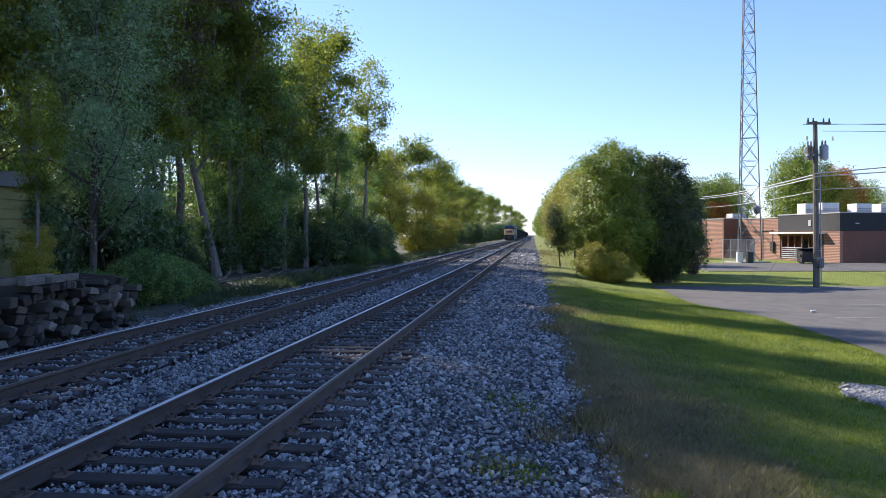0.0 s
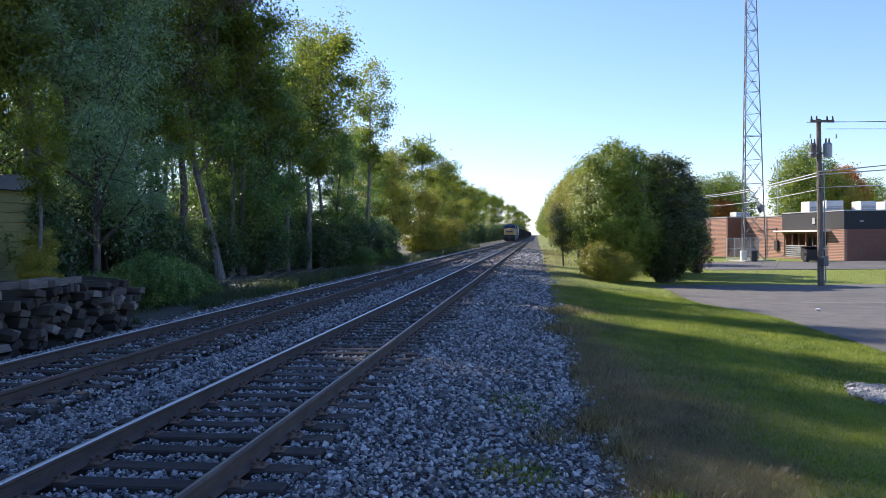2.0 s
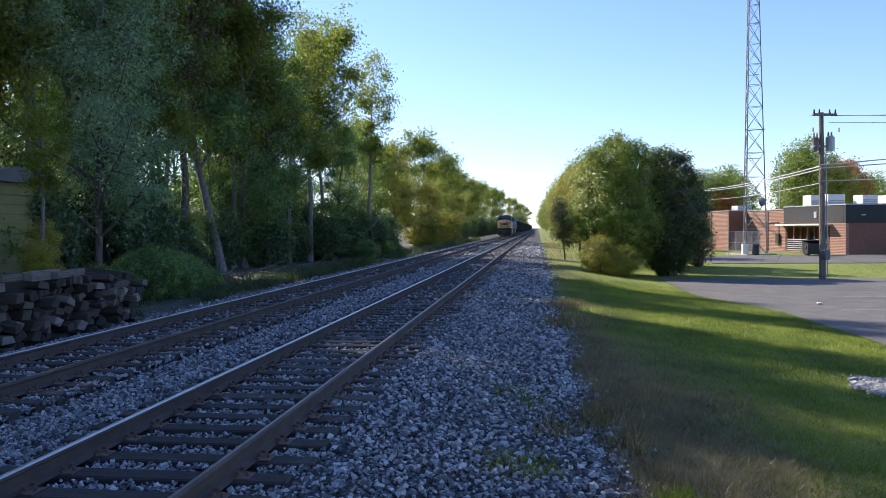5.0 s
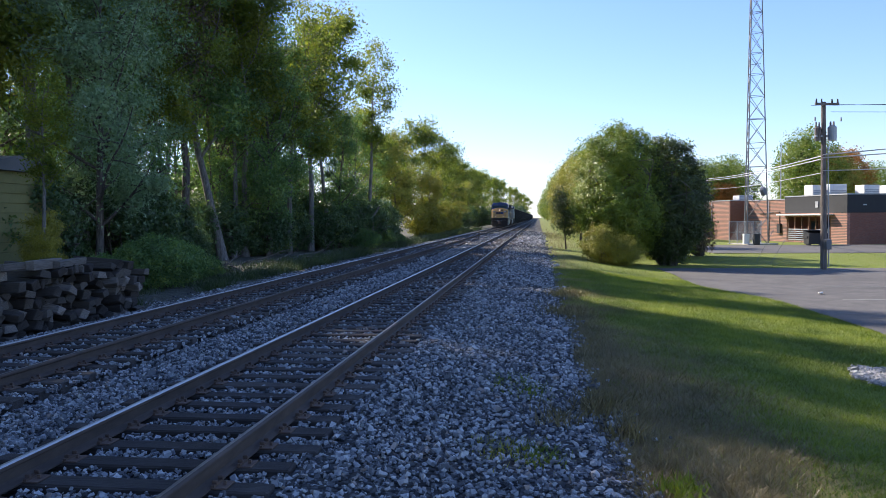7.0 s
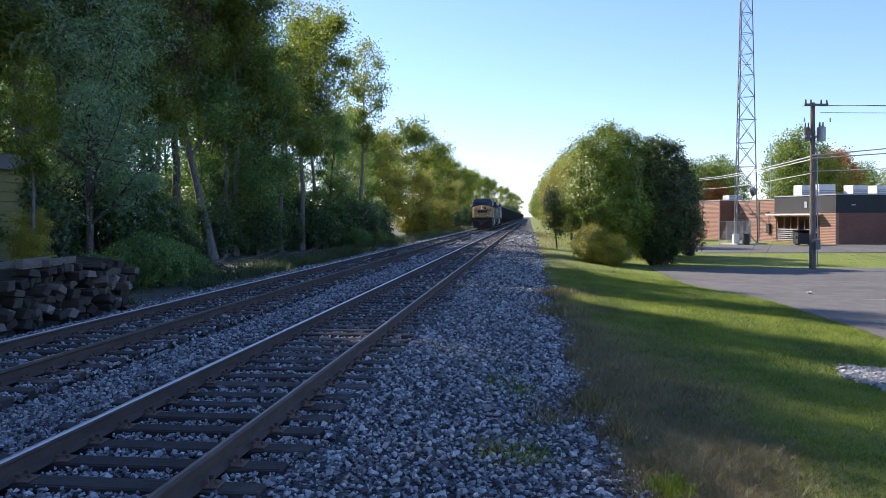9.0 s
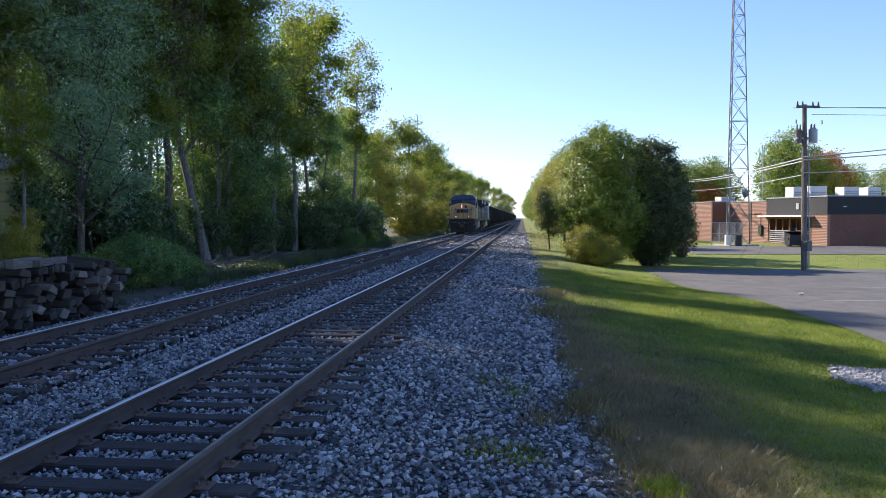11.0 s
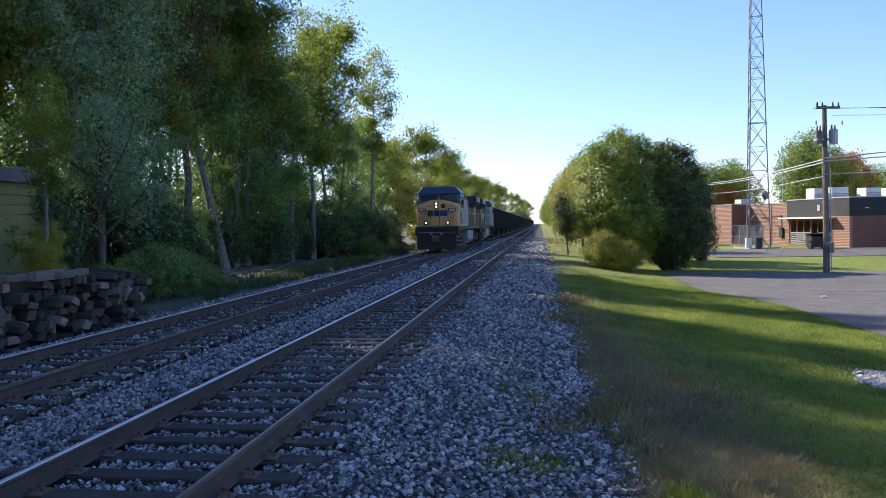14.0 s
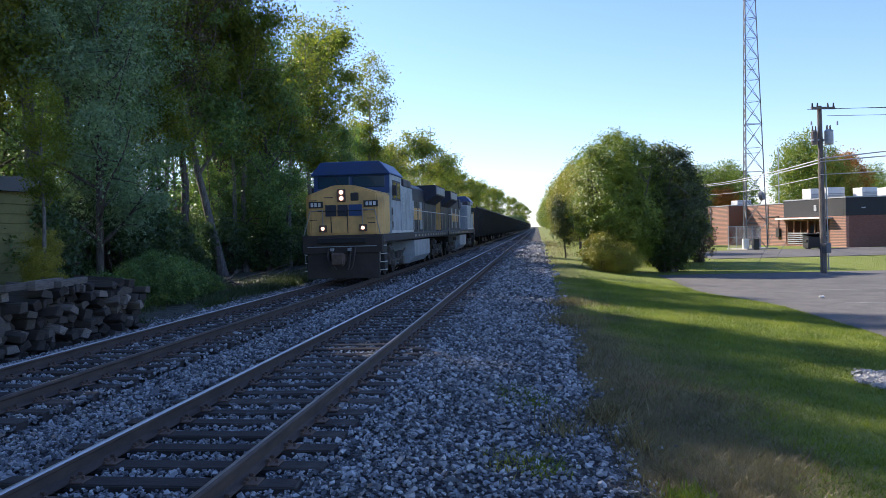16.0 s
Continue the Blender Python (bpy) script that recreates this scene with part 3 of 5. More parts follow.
def make_grass():
    rng = np.random.default_rng(8)
    n = 330000
    y = 4.5 + 30 * rng.uniform(size=n) ** 1.6
    x = rng.uniform(0.55, 9.0, n)
    keep = (x < 0.5 * y + 1.0) & (x < np.array([lot_edge(b) for b in y]) + rng.normal(0, 0.04, n)) & ~((x > 4.95 + np.abs(y - 13.2) * 0.35) & (y > 12.2) & (y < 14.3))
    x, y = x[keep], y[keep]
    z = np.array([ground_height(a, b) for a, b in zip(x, y)]) - 0.01
    z += np.array([(noise.noise((a * 0.7, b * 0.5, 0)) * 0.05 + noise.noise((a * 0.2, b * 0.15, 3)) * 0.06) if a > 1 and a < 7.2 - bend_in(b) else 0 for a, b in zip(x, y)])
    wob = np.array([noise.noise((a * 0.8, b * 0.8, 5)) for a, b in zip(x, y)])
    dry = (x + wob * 1.3 + rng.normal(0, 0.6, len(x))) < 2.4 - 1.5 * np.clip((y - 11) / 11, 0, 1)
    P = np.stack([x, y, z], 1)
    far = 1 + (y - 4) / 25
    hg = rng.uniform(0.022, 0.055, len(x)) * far
    m = 60000
    fx, fy = rng.uniform(0.8, 30, m), 32 + 80 * rng.uniform(size=m) ** 1.5
    ok = (fx < 0.45 * fy + 2) & ((fx < np.array([lot_edge(b) for b in fy])) | ((fy > 43.2) & (fy < 60.5)) | ((fy > 60) & (fx < 9)))
    fx, fy = fx[ok], fy[ok]
    fz = np.array([ground_height(a, b) for a, b in zip(fx, fy)]) - 0.03
    P = np.concatenate([P, np.stack([fx, fy, fz], 1)])
    dry = np.concatenate([dry, (fx + rng.normal(0, 0.5, len(fx)) - np.where(fy > 58, 1.6, 0)) < 1.2])
    hg = np.concatenate([hg, rng.uniform(0.08, 0.17, len(fx))])
    hd = np.concatenate([rng.uniform(0.03, 0.13, len(x)), rng.uniform(0.1, 0.3, len(fx)) * (1 + fy / 90)])
    me = blades_mesh("lawn_grass", rng, P[~dry], hg[~dry], 0.007, 0.8)
    tagged(part("lawn_grass", me, M["grass"], None), "short mown green grass blades on the bank", "grass", kind="stuff")
    me = blades_mesh("dry_grass", rng, P[dry], hd[dry], 0.005, 0.8)
    tagged(part("dry_grass", me, M["straw"], None), "dry straw-coloured grass along the edge of the stones", "grass", kind="stuff")


def make_wayside_weeds():
    """Low weeds on the strip between the far track and the woods."""
    rng = np.random.default_rng(12)
    n = 52000
    x, y = -10.3 - rng.exponential(1.1, n), 15 + 130 * rng.uniform(size=n) ** 1.6
    lump = np.array([noise.noise((a * 0.5, b * 0.35, 2)) for a, b in zip(x, y)])
    keep = (x > -14.5) & (lump + (-10.6 - x) * 0.25 + rng.normal(0, 0.15, n) > 0.0) & ~((x > -11.5) & (y < 19))
    P = np.stack([x, y, np.full(n, -0.25)], 1)[keep]
    h = (rng.uniform(0.06, 0.22, n) * (1 + np.clip(lump, 0, 1)) * (1 + y / 60))[keep]
    tagged(part("wayside_weeds", blades_mesh("wayside_weeds", rng, P, h, 0.014, 0.6), M["leaf_deep"], None), "low dark green weeds between the track and the woods", "weeds", kind="stuff")


def make_lot():
    ys = list(range(-10, 42, 2)) + [43.0]
    v, f = [], []
    for y in ys:
        for x in (lot_edge(y), 20, 60, 140):
            v.append((x, y, -0.765))
    for j in range(len(ys) - 1):
        for i in range(3):
            f.append((j * 4 + i, j * 4 + i + 1, j * 4 + i + 5, j * 4 + i + 4))
    lot = tagged(part("car_park", raw_mesh("car_park", np.array(v), np.array(f)), M["asphalt"], None), "worn grey asphalt car park with faded white bay lines", "car park", kind="structure")
    for k, (x, y) in enumerate(((13.0, 22.0), (13.4, 27.0), (13.8, 32.0))):
        part("bay_line", boxes((x - 3.6, x + 6, y - 0.05, y + 0.05, -0.764, -0.759)), M["paint_line"], lot, "faded white painted bay line")
    far = tagged(part("yard", boxes((13.0, 140, 61.0, 77.0, -0.95, -0.80)), M["asphalt"], None), "broken grey asphalt yard before the brick building", "yard", kind="structure")
    return far


# ---- trees ----
def tube(path, radii, sides, v, f):
    base = len(v)
    for k, (p, r) in enumerate(zip(path, radii)):
        d = (path[min(k + 1, len(path) - 1)] - path[max(k - 1, 0)]).normalized()
        u = d.orthogonal().normalized()
        w = d.cross(u)
        for s in range(sides):
            a = s * math.tau / sides
            v.append(p + (u * math.cos(a) + w * math.sin(a)) * r)
    for k in range(len(path) - 1):
        for s in range(sides):
            f.append((base + k * sides + s, base + k * sides + (s + 1) % sides, base + (k + 1) * sides + (s + 1) % sides, base + (k + 1) * sides + s))


def wander(rng, start, way, length, n, bend, up):
    pts, d = [start.copy()], way.normalized()
    for _ in range(n):
        d = (d + Vector((rng.gauss(0, bend), rng.gauss(0, bend), rng.gauss(0, bend) + up))).normalized()
        pts.append(pts[-1] + d * (length / n))
    return pts


def make_tree(name, label, seed, height, spread, leaf, leaf_size, leaves, bare=0.3, lean=(0, 0), bark="bark", trunk_r=None, limbs=13, clump=0.55, shape="oval", group="", category="tree", holes=0.35):
    """A tapered trunk with limbs and twigs, and a crown of single leaves in uneven clumps round the twigs."""
    rng = random.Random(seed)
    r0 = trunk_r or height * 0.014
    v, f, tips = [], [], []
    stem = wander(rng, Vector((0, 0, -0.25)), Vector((lean[0], lean[1], 1)), height * 0.93, 10, 0.05, 0.02)
    tube(stem, [r0 * (1.25 if k == 0 else 1) * (1 - 0.085 * k) for k in range(11)], 7, v, f)
    for i in range(limbs):
        u = bare + (0.97 - bare) * ((i + rng.random() * 0.8) / limbs)
        k = min(9, int(u * 10))
        at = stem[k].lerp(stem[k + 1], u * 10 - k)
        w = (u - bare) / (1 - bare)
        if shape == "oval":
            size = spread * (0.55 + 0.75 * math.sin(math.pi * min(1, w * 0.85 + 0.12)))
        elif shape == "dome":
            size = spread * (1.05 - 0.55 * w * w)
        else:
            size = spread * (0.5 + 0.6 * w)
        size *= rng.uniform(0.65, 1.15)
        ang = i * 2.4 + rng.uniform(-0.5, 0.5)
        way = Vector((math.cos(ang), math.sin(ang), rng.uniform(0.25, 0.9) + 0.7 * w))
        limb = wander(rng, at, way, size, 6, 0.13, 0.05)
        rl = max(0.02, r0 * (1 - 0.8 * u) * 0.55)
        tube(limb, [rl * (1 - 0.13 * q) for q in range(7)], 5, v, f)
        tips += limb[4:]
        for j in range(rng.randint(4, 6)):
            q = rng.randint(1, 5)
            tw = wander(rng, limb[q], Vector((rng.gauss(0, 1), rng.gauss(0, 1), rng.gauss(0.25, 0.6))), size * rng.uniform(0.3, 0.55), 4, 0.2, 0.0)
            tube(tw, [rl * 0.35 * (1 - 0.2 * s) + 0.004 for s in range(5)], 3, v, f)
            tips += tw[1:]
    ob = thing(name, label, category, group=group)
    me = raw_mesh("trunk", np.array([tuple(p) for p in v]), np.array(f), True)
    part("trunk", me, M[bark], ob)
    nr = np.random.default_rng(seed)
    leaves, leaf_size, clump = leaves * 2, leaf_size * 0.88, clump * 0.85
    t = np.array([tuple(p) for p in tips])
    dens = nr.lognormal(0, 0.9, len(t)) * (nr.uniform(size=len(t)) > holes)
    pick = nr.choice(len(t), leaves, p=dens / dens.sum())
    c = t[pick] + nr.normal(size=(leaves, 3)) * clump * np.array([1, 1, 0.75]) * nr.uniform(0.5, 1.3, (len(t), 1))[pick]
    c[:, 2] = np.maximum(c[:, 2], 0.15)
    if shape == "dome":
        half = leaves * 7 // 10
        c[:half] = dome_points(nr, spread * 2.1, height * (1 - bare * 0.8), leaves // 40, half, clump * 0.75, 0.0) + np.array([0, 0, height * bare * 0.8])
    part("crown", leaves_mesh("crown", nr, c, leaf_size * nr.uniform(0.6, 1.35, leaves), c * np.array([1, 1, 0.5]) - np.array([0, 0, height * 0.3])), M[leaf], ob)
    return ob


def dome_points(nr, w, h, clumps, leaves, sigma, low=0.0, uneven=1.0):
    """Leaf places in clumps over an uneven dome, w wide and h high, denser at its skin."""
    d = nr.normal(size=(clumps, 3))
    d /= np.linalg.norm(d, axis=1)[:, None]
    r = np.where(nr.uniform(size=clumps) < 0.72, nr.uniform(0.82, 1.0, clumps), nr.uniform(0.3, 0.85, clumps))
    r *= np.array([1 + uneven * 0.20 * noise.noise((a * 1.6, b * 1.6, c * 1.6 + w)) + uneven * 0.17 * noise.noise((a * 3.6, b * 3.6, c * 3.6 + h)) for a, b, c in d])
    z = d[:, 2] * r
    pinch = np.where(z < -0.2, 1.0 - 0.35 * (-0.2 - z), 1.0)
    mid = h * (0.5 + low)
    centre = np.stack([d[:, 0] * r * w / 2 * pinch, d[:, 1] * r * w / 2 * pinch, mid + z * (h - mid) * np.where(z < 0, mid / (h - mid), 1.0)], 1)
    pick = nr.integers(0, clumps, leaves)
    own = nr.uniform(0.6, 1.3, (clumps, 1))[pick]
    c = centre[pick] + nr.normal(size=(leaves, 3)) * sigma * own * np.array([1, 1, 0.8])
    c[:, 2] = np.abs(c[:, 2] - 0.05) + 0.05
    return c


def make_shrub(name, label, seed, w, h, leaf, leaf_size, leaves, stems=9, group="", category="shrub", clumps=0, sigma=0.0, uneven=1.0, loose=1.1):
    """A bush: stems from the ground and a thick uneven coat of leaves down to the ground."""
    rng = random.Random(seed)
    v, f = [], []
    for i in range(stems):
        ang = i * 2.4 + rng.uniform(-0.4, 0.4)
        out = rng.uniform(0.05, 0.75)
        way = Vector((math.cos(ang) * out * w / h, math.sin(ang) * out * w / h, 1))
        stem = wander(rng, Vector((math.cos(ang) * 0.08 * w, math.sin(ang) * 0.08 * w, -0.15)), way, h * rng.uniform(0.6, 0.85), 7, 0.10, 0.0)
        tube(stem, [0.014 * h * (1 - 0.12 * q) for q in range(8)], 5, v, f)
        for q in range(2, 8):
            for j in range(2):
                tw = wander(rng, stem[q], Vector((rng.gauss(0, 1), rng.gauss(0, 1), rng.gauss(0.1, 0.5))), w * rng.uniform(0.1, 0.22), 3, 0.2, 0.0)
                tube(tw, [0.004 * h * (1 - 0.25 * s) for s in range(4)], 3, v, f)
    ob = thing(name, label, category, group=group)
    part("branchwork", raw_mesh("branchwork", np.array([tuple(p) for p in v]), np.array(f), True), M["bark"], ob)
    nr = np.random.default_rng(seed)
    leaves = leaves * 2
    c = dome_points(nr, w, h, clumps or max(60, leaves // 90), leaves, sigma or 0.055 * (w + h) / 2, -0.08, uneven)
    part("foliage", leaves_mesh("foliage", nr, c, leaf_size * nr.uniform(0.6, 1.35, leaves), c - np.array([0, 0, h * 0.4]), loose), M[leaf], ob)
    return ob


def put(ob, x, y, turn=0.0, size=1.0, z=None):
    ob.matrix_basis = pose(x, y, ground_height(x, y) if z is None else z, 0, 0, turn) @ Matrix.Diagonal((size, size, size, 1))
    return ob


def again(ob, x, y, turn, size=1.0, tall=None):
    o = copy_thing(ob, pose(x, y, ground_height(x, y), 0, 0, turn))
    o.scale = (size, size, tall or size)
    return o


def make_woods():
    g = "trees along the woods' edge"
    # tall trees whose trunks show
    a = make_tree("tree", "tall leaning tree with pale bare lower trunk and dark green crown", 11, 17, 4.6, "leaf_dark", 0.26, 13000, 0.36, (-0.17, 0.05), "bark_pale", 0.27, 15, 0.5, group=g, holes=0.5)
    put(a, -16.9, 41.0)
    b = make_tree("tree", "tall sunlit yellow-green tree standing over the woods", 12, 17.2, 3.7, "leaf_mid", 0.25, 14000, 0.42, (0.09, 0.02), "bark_pale", 0.22, 15, 0.6, group=g)
    put(b, -15.7, 53.4)
    c = make_tree("tree", "tall sparse tree with bare branches and few leaves", 13, 16.6, 3.6, "leaf_mid", 0.24, 3600, 0.5, (0.14, 0.0), "bark_pale", 0.20, 12, 0.45, "fan", group=g)
    put(c, -14.0, 63.0)
    d = make_tree("tree", "dark green broad tree hanging over the timber pile", 14, 12.4, 4.2, "leaf_grey", 0.17, 14000, 0.16, (0.06, 0.0), "bark", 0.17, 17, 0.5, group=g, holes=0.5)
    put(d, -16.9, 28.5)
    e = make_tree("tree", "tree with thin brownish red leaves high up", 15, 19, 4.8, "leaf_plum", 0.24, 9000, 0.45, (0.02, 0.0), "bark", 0.26, 14, 0.55, group=g, holes=0.5)
    put(e, -18.6, 40.0, 40)
    h = make_tree("tree", "dense dark green tree in the woods", 16, 14.0, 4.0, "leaf_dark", 0.22, 11000, 0.18, (0, 0), "bark", 0.2, 17, 0.55, group=g, holes=0.52)
    put(h, -19.0, 33.0)
    k = make_tree("tree", "yellowing tree with an open crown", 17, 13.0, 3.6, "leaf_gold", 0.31, 7200, 0.16, (0, 0), "bark", 0.16, 15, 0.6, group=g)
    put(k, -15.6, 88.0, 0, 0.9)
    m = make_tree("tree", "rounded green tree at the woods' edge", 18, 13.5, 4.0, "leaf_mid", 0.33, 7000, 0.15, (0, 0), "bark", 0.18, 16, 0.65, group=g)
    put(m, -17.5, 96.0, 0, 0.95)
    for x, y, t, s in ((-16.3, 46.5, 300, 0.98), (-18.4, 44.5, 10, 0.85), (-18.0, 52.0, 70, 0.9), (-22.5, 38.0, 200, 1.1), (-21.5, 51.0, 250, 1.0), (-18.5, 60.0, 20, 0.95), (-14.9, 58.5, 150, 0.72), (-14.9, 64.0, 90, 0.70), (-25, 70, 130, 0.95), (-22.5, 60, 40, 1.15)):
        again(h, x, y, t, s)
    for x, y, t, s in ((-19.5, 33.5, 100, 1.0), (-23.5, 30.5, 190, 1.1)):
        again(d, x, y, t, s)
    for x, y, t, s in ((-18.3, 52.0, 80, 0.98),):
        again(a, x, y, t, s)
    for x, y, t, s in ((-16.4, 79, 50, 0.80), (-15.2, 104, 100, 1.10), (-14.2, 118, 200, 0.98), (-14.6, 142, 10, 0.95), (-14.5, 165, 70, 0.95), (-14.5, 190, 30, 1.0), (-16.5, 215, 160, 1.1), (-15.5, 270, 60, 1.2), (-17, 350, 60, 1.4), (-15, 480, 60, 1.5), (-14, 640, 10, 1.6), (-13, 860, 80, 1.8), (-22, 90, 220, 1.1), (-23, 125, 10, 1.1), (-21, 165, 50, 1.15)):
        again(m, x, y, t, s)
    again(m, -30, 46, 60, 0.85)
    again(b, -17.4, 45.5, 200, 0.95, 1.05)
    for x, y, t, s in ((-13.4, 97, 80, 0.62), (-13.4, 126, 200, 0.62), (-16, 182, 20, 0.95)):
        again(k, x, y, t, s)
    # undergrowth along the edge and deeper in
    sg = "undergrowth at the woods' edge"
    s1 = make_shrub("shrub", "green undergrowth, shade put into its colour, along the edge of the woods", 31, 3.6, 3.6, "leaf_shade", 0.18, 4600, group=sg)
    put(s1, -18.2, 36.0)
    s2 = make_shrub("shrub", "tall weeds and seedlings beside the track", 32, 2.4, 1.7, "leaf_dark", 0.10, 5500, group=sg)
    put(s2, -12.4, 24.5)
    rng = random.Random(4)
    for y in range(14, 76, 3):
        again(s1, -19.0 + rng.uniform(-1.0, 1.0) + (0.8 if y > 58 else 0), y + rng.uniform(-1, 1), rng.uniform(0, 360), rng.uniform(0.9, 1.4))
        if y % 2:
            again(s1, -23.0 + rng.uniform(-1.5, 1), y + rng.uniform(-1, 1), rng.uniform(0, 360), rng.uniform(1.3, 1.7))
    for y in (33.5, 37, 46, 49.5, 52, 55.5, 58, 61, 64.5, 68):
        again(s1, -16.9 + rng.uniform(-0.6, 0.4), y, rng.uniform(0, 360), rng.uniform(0.45, 0.75))
    for x, y, k2 in ((-14.8, 55.5, 1.0), (-14.6, 59.5, 1.15), (-14.4, 63.5, 1.2), (-14.0, 67.5, 1.1), (-16.6, 47.0, 0.95), (-18.4, 43.5, 1.1), (-14.6, 71.5, 1.1)):
        again(s1, x, y, y * 37 % 360, k2)
    for y in (21.5, 24, 26.5, 29.0, 57, 61, 66, 71):
        again(s2, -12.9 + rng.uniform(-0.5, 0.4), y, rng.uniform(0, 360), rng.uniform(0.45, 0.85))
    # added out of view so their sparse crowns dapple the near ground
    for x, y, t, s in ((-18.5, 11.8, 30, 1.15), (-17.5, 6.5, 200, 1.15), (-20.0, 26.0, 110, 1.0), (-19.0, 20.0, 10, 1.15)):
        again(b, x, y, t, s)
    # mostly narrow tall copies, added so their high crowns band the lawn with shadow
    for x, y, t, s, tall in ((-20.0, 16.3, 30, 0.62, 1.2), (-21.0, 23.8, 90, 0.6, 1.22), (-21.0, 31.0, 160, 0.55, 1.22), (-20.5, 38.0, 20, 0.55, 1.2), (-17.8, 36.5, 60, 0.8, 0.92), (-21.5, 45.0, 10, 0.5, 1.15), (-20.5, 27.0, 10, 0.85, 1.38), (-19.5, 32.2, 100, 0.85, 1.36), (-20.5, 35.6, 200, 0.7, 1.42), (-20.0, 40.5, 280, 0.75, 1.38), (-19.5, 45.4, 20, 0.62, 1.36)):
        again(b, x, y, t, s, tall)
    again(k, -14.1, 21.4, 30, 0.16)
    again(k, -15.2, 22.6, 130, 0.2)
    again(c, -14.6, 21.6, 30, 0.42)
    for x, y, t, s in ((-27.0, 31.0, 0, 1.0), (-17.0, 14.5, 20, 1.1), (-19.5, 18.5, 220, 1.15), (-25.0, 35.2, 40, 1.15), (-23.5, 55.0, 120, 1.0)):
        again(h, x, y, t, s)
    for x, y, t, s in ((-17.6, 44.0, 40, 0.92), (-16.8, 47.8, 160, 0.88), (-16.2, 50.2, 250, 0.95), (-15.4, 57.0, 90, 0.9), (-19.0, 38.0, 90, 1.1), (-19.5, 30.0, 200, 1.1)):
        again(c, x, y, t, s)
    # the woods go on beside and behind the camera, unseen, sized to shade the tracks
    for x, y, t, s in ((-16.5, 5.0, 80, 1.45), (-15.5, -1.5, 150, 1.4), (-20, 9, 220, 1.5), (-20, 0.5, 300, 1.5), (-16, -9, 40, 1.4), (-19, -16, 100, 1.4)):
        again(h, x, y, t, s)
    s3 = make_shrub("shrub", "yellow-green bush in the sun beside the track", 33, 4.2, 4.4, "leaf_gold", 0.26, 5600, group=sg)
    put(s3, -13.6, 92.0)
    for x, y, s in ((-13.4, 99, 0.8), (-14, 110, 1.1), (-13.8, 121, 1.0), (-13.8, 134, 1.2), (-14, 152, 1.3), (-14, 180, 1.5), (-14.2, 205, 1.3), (-14.2, 230, 1.5), (-14.2, 262, 1.6), (-14.2, 300, 1.8), (-14.2, 345, 2.0), (-14.2, 400, 2.2), (-14.2, 470, 2.6), (-14.2, 560, 3.0), (-14.2, 72.0, 0.6)):
        again(s3 if s < 1.15 else s1, x, y, y * 7 % 360, s)


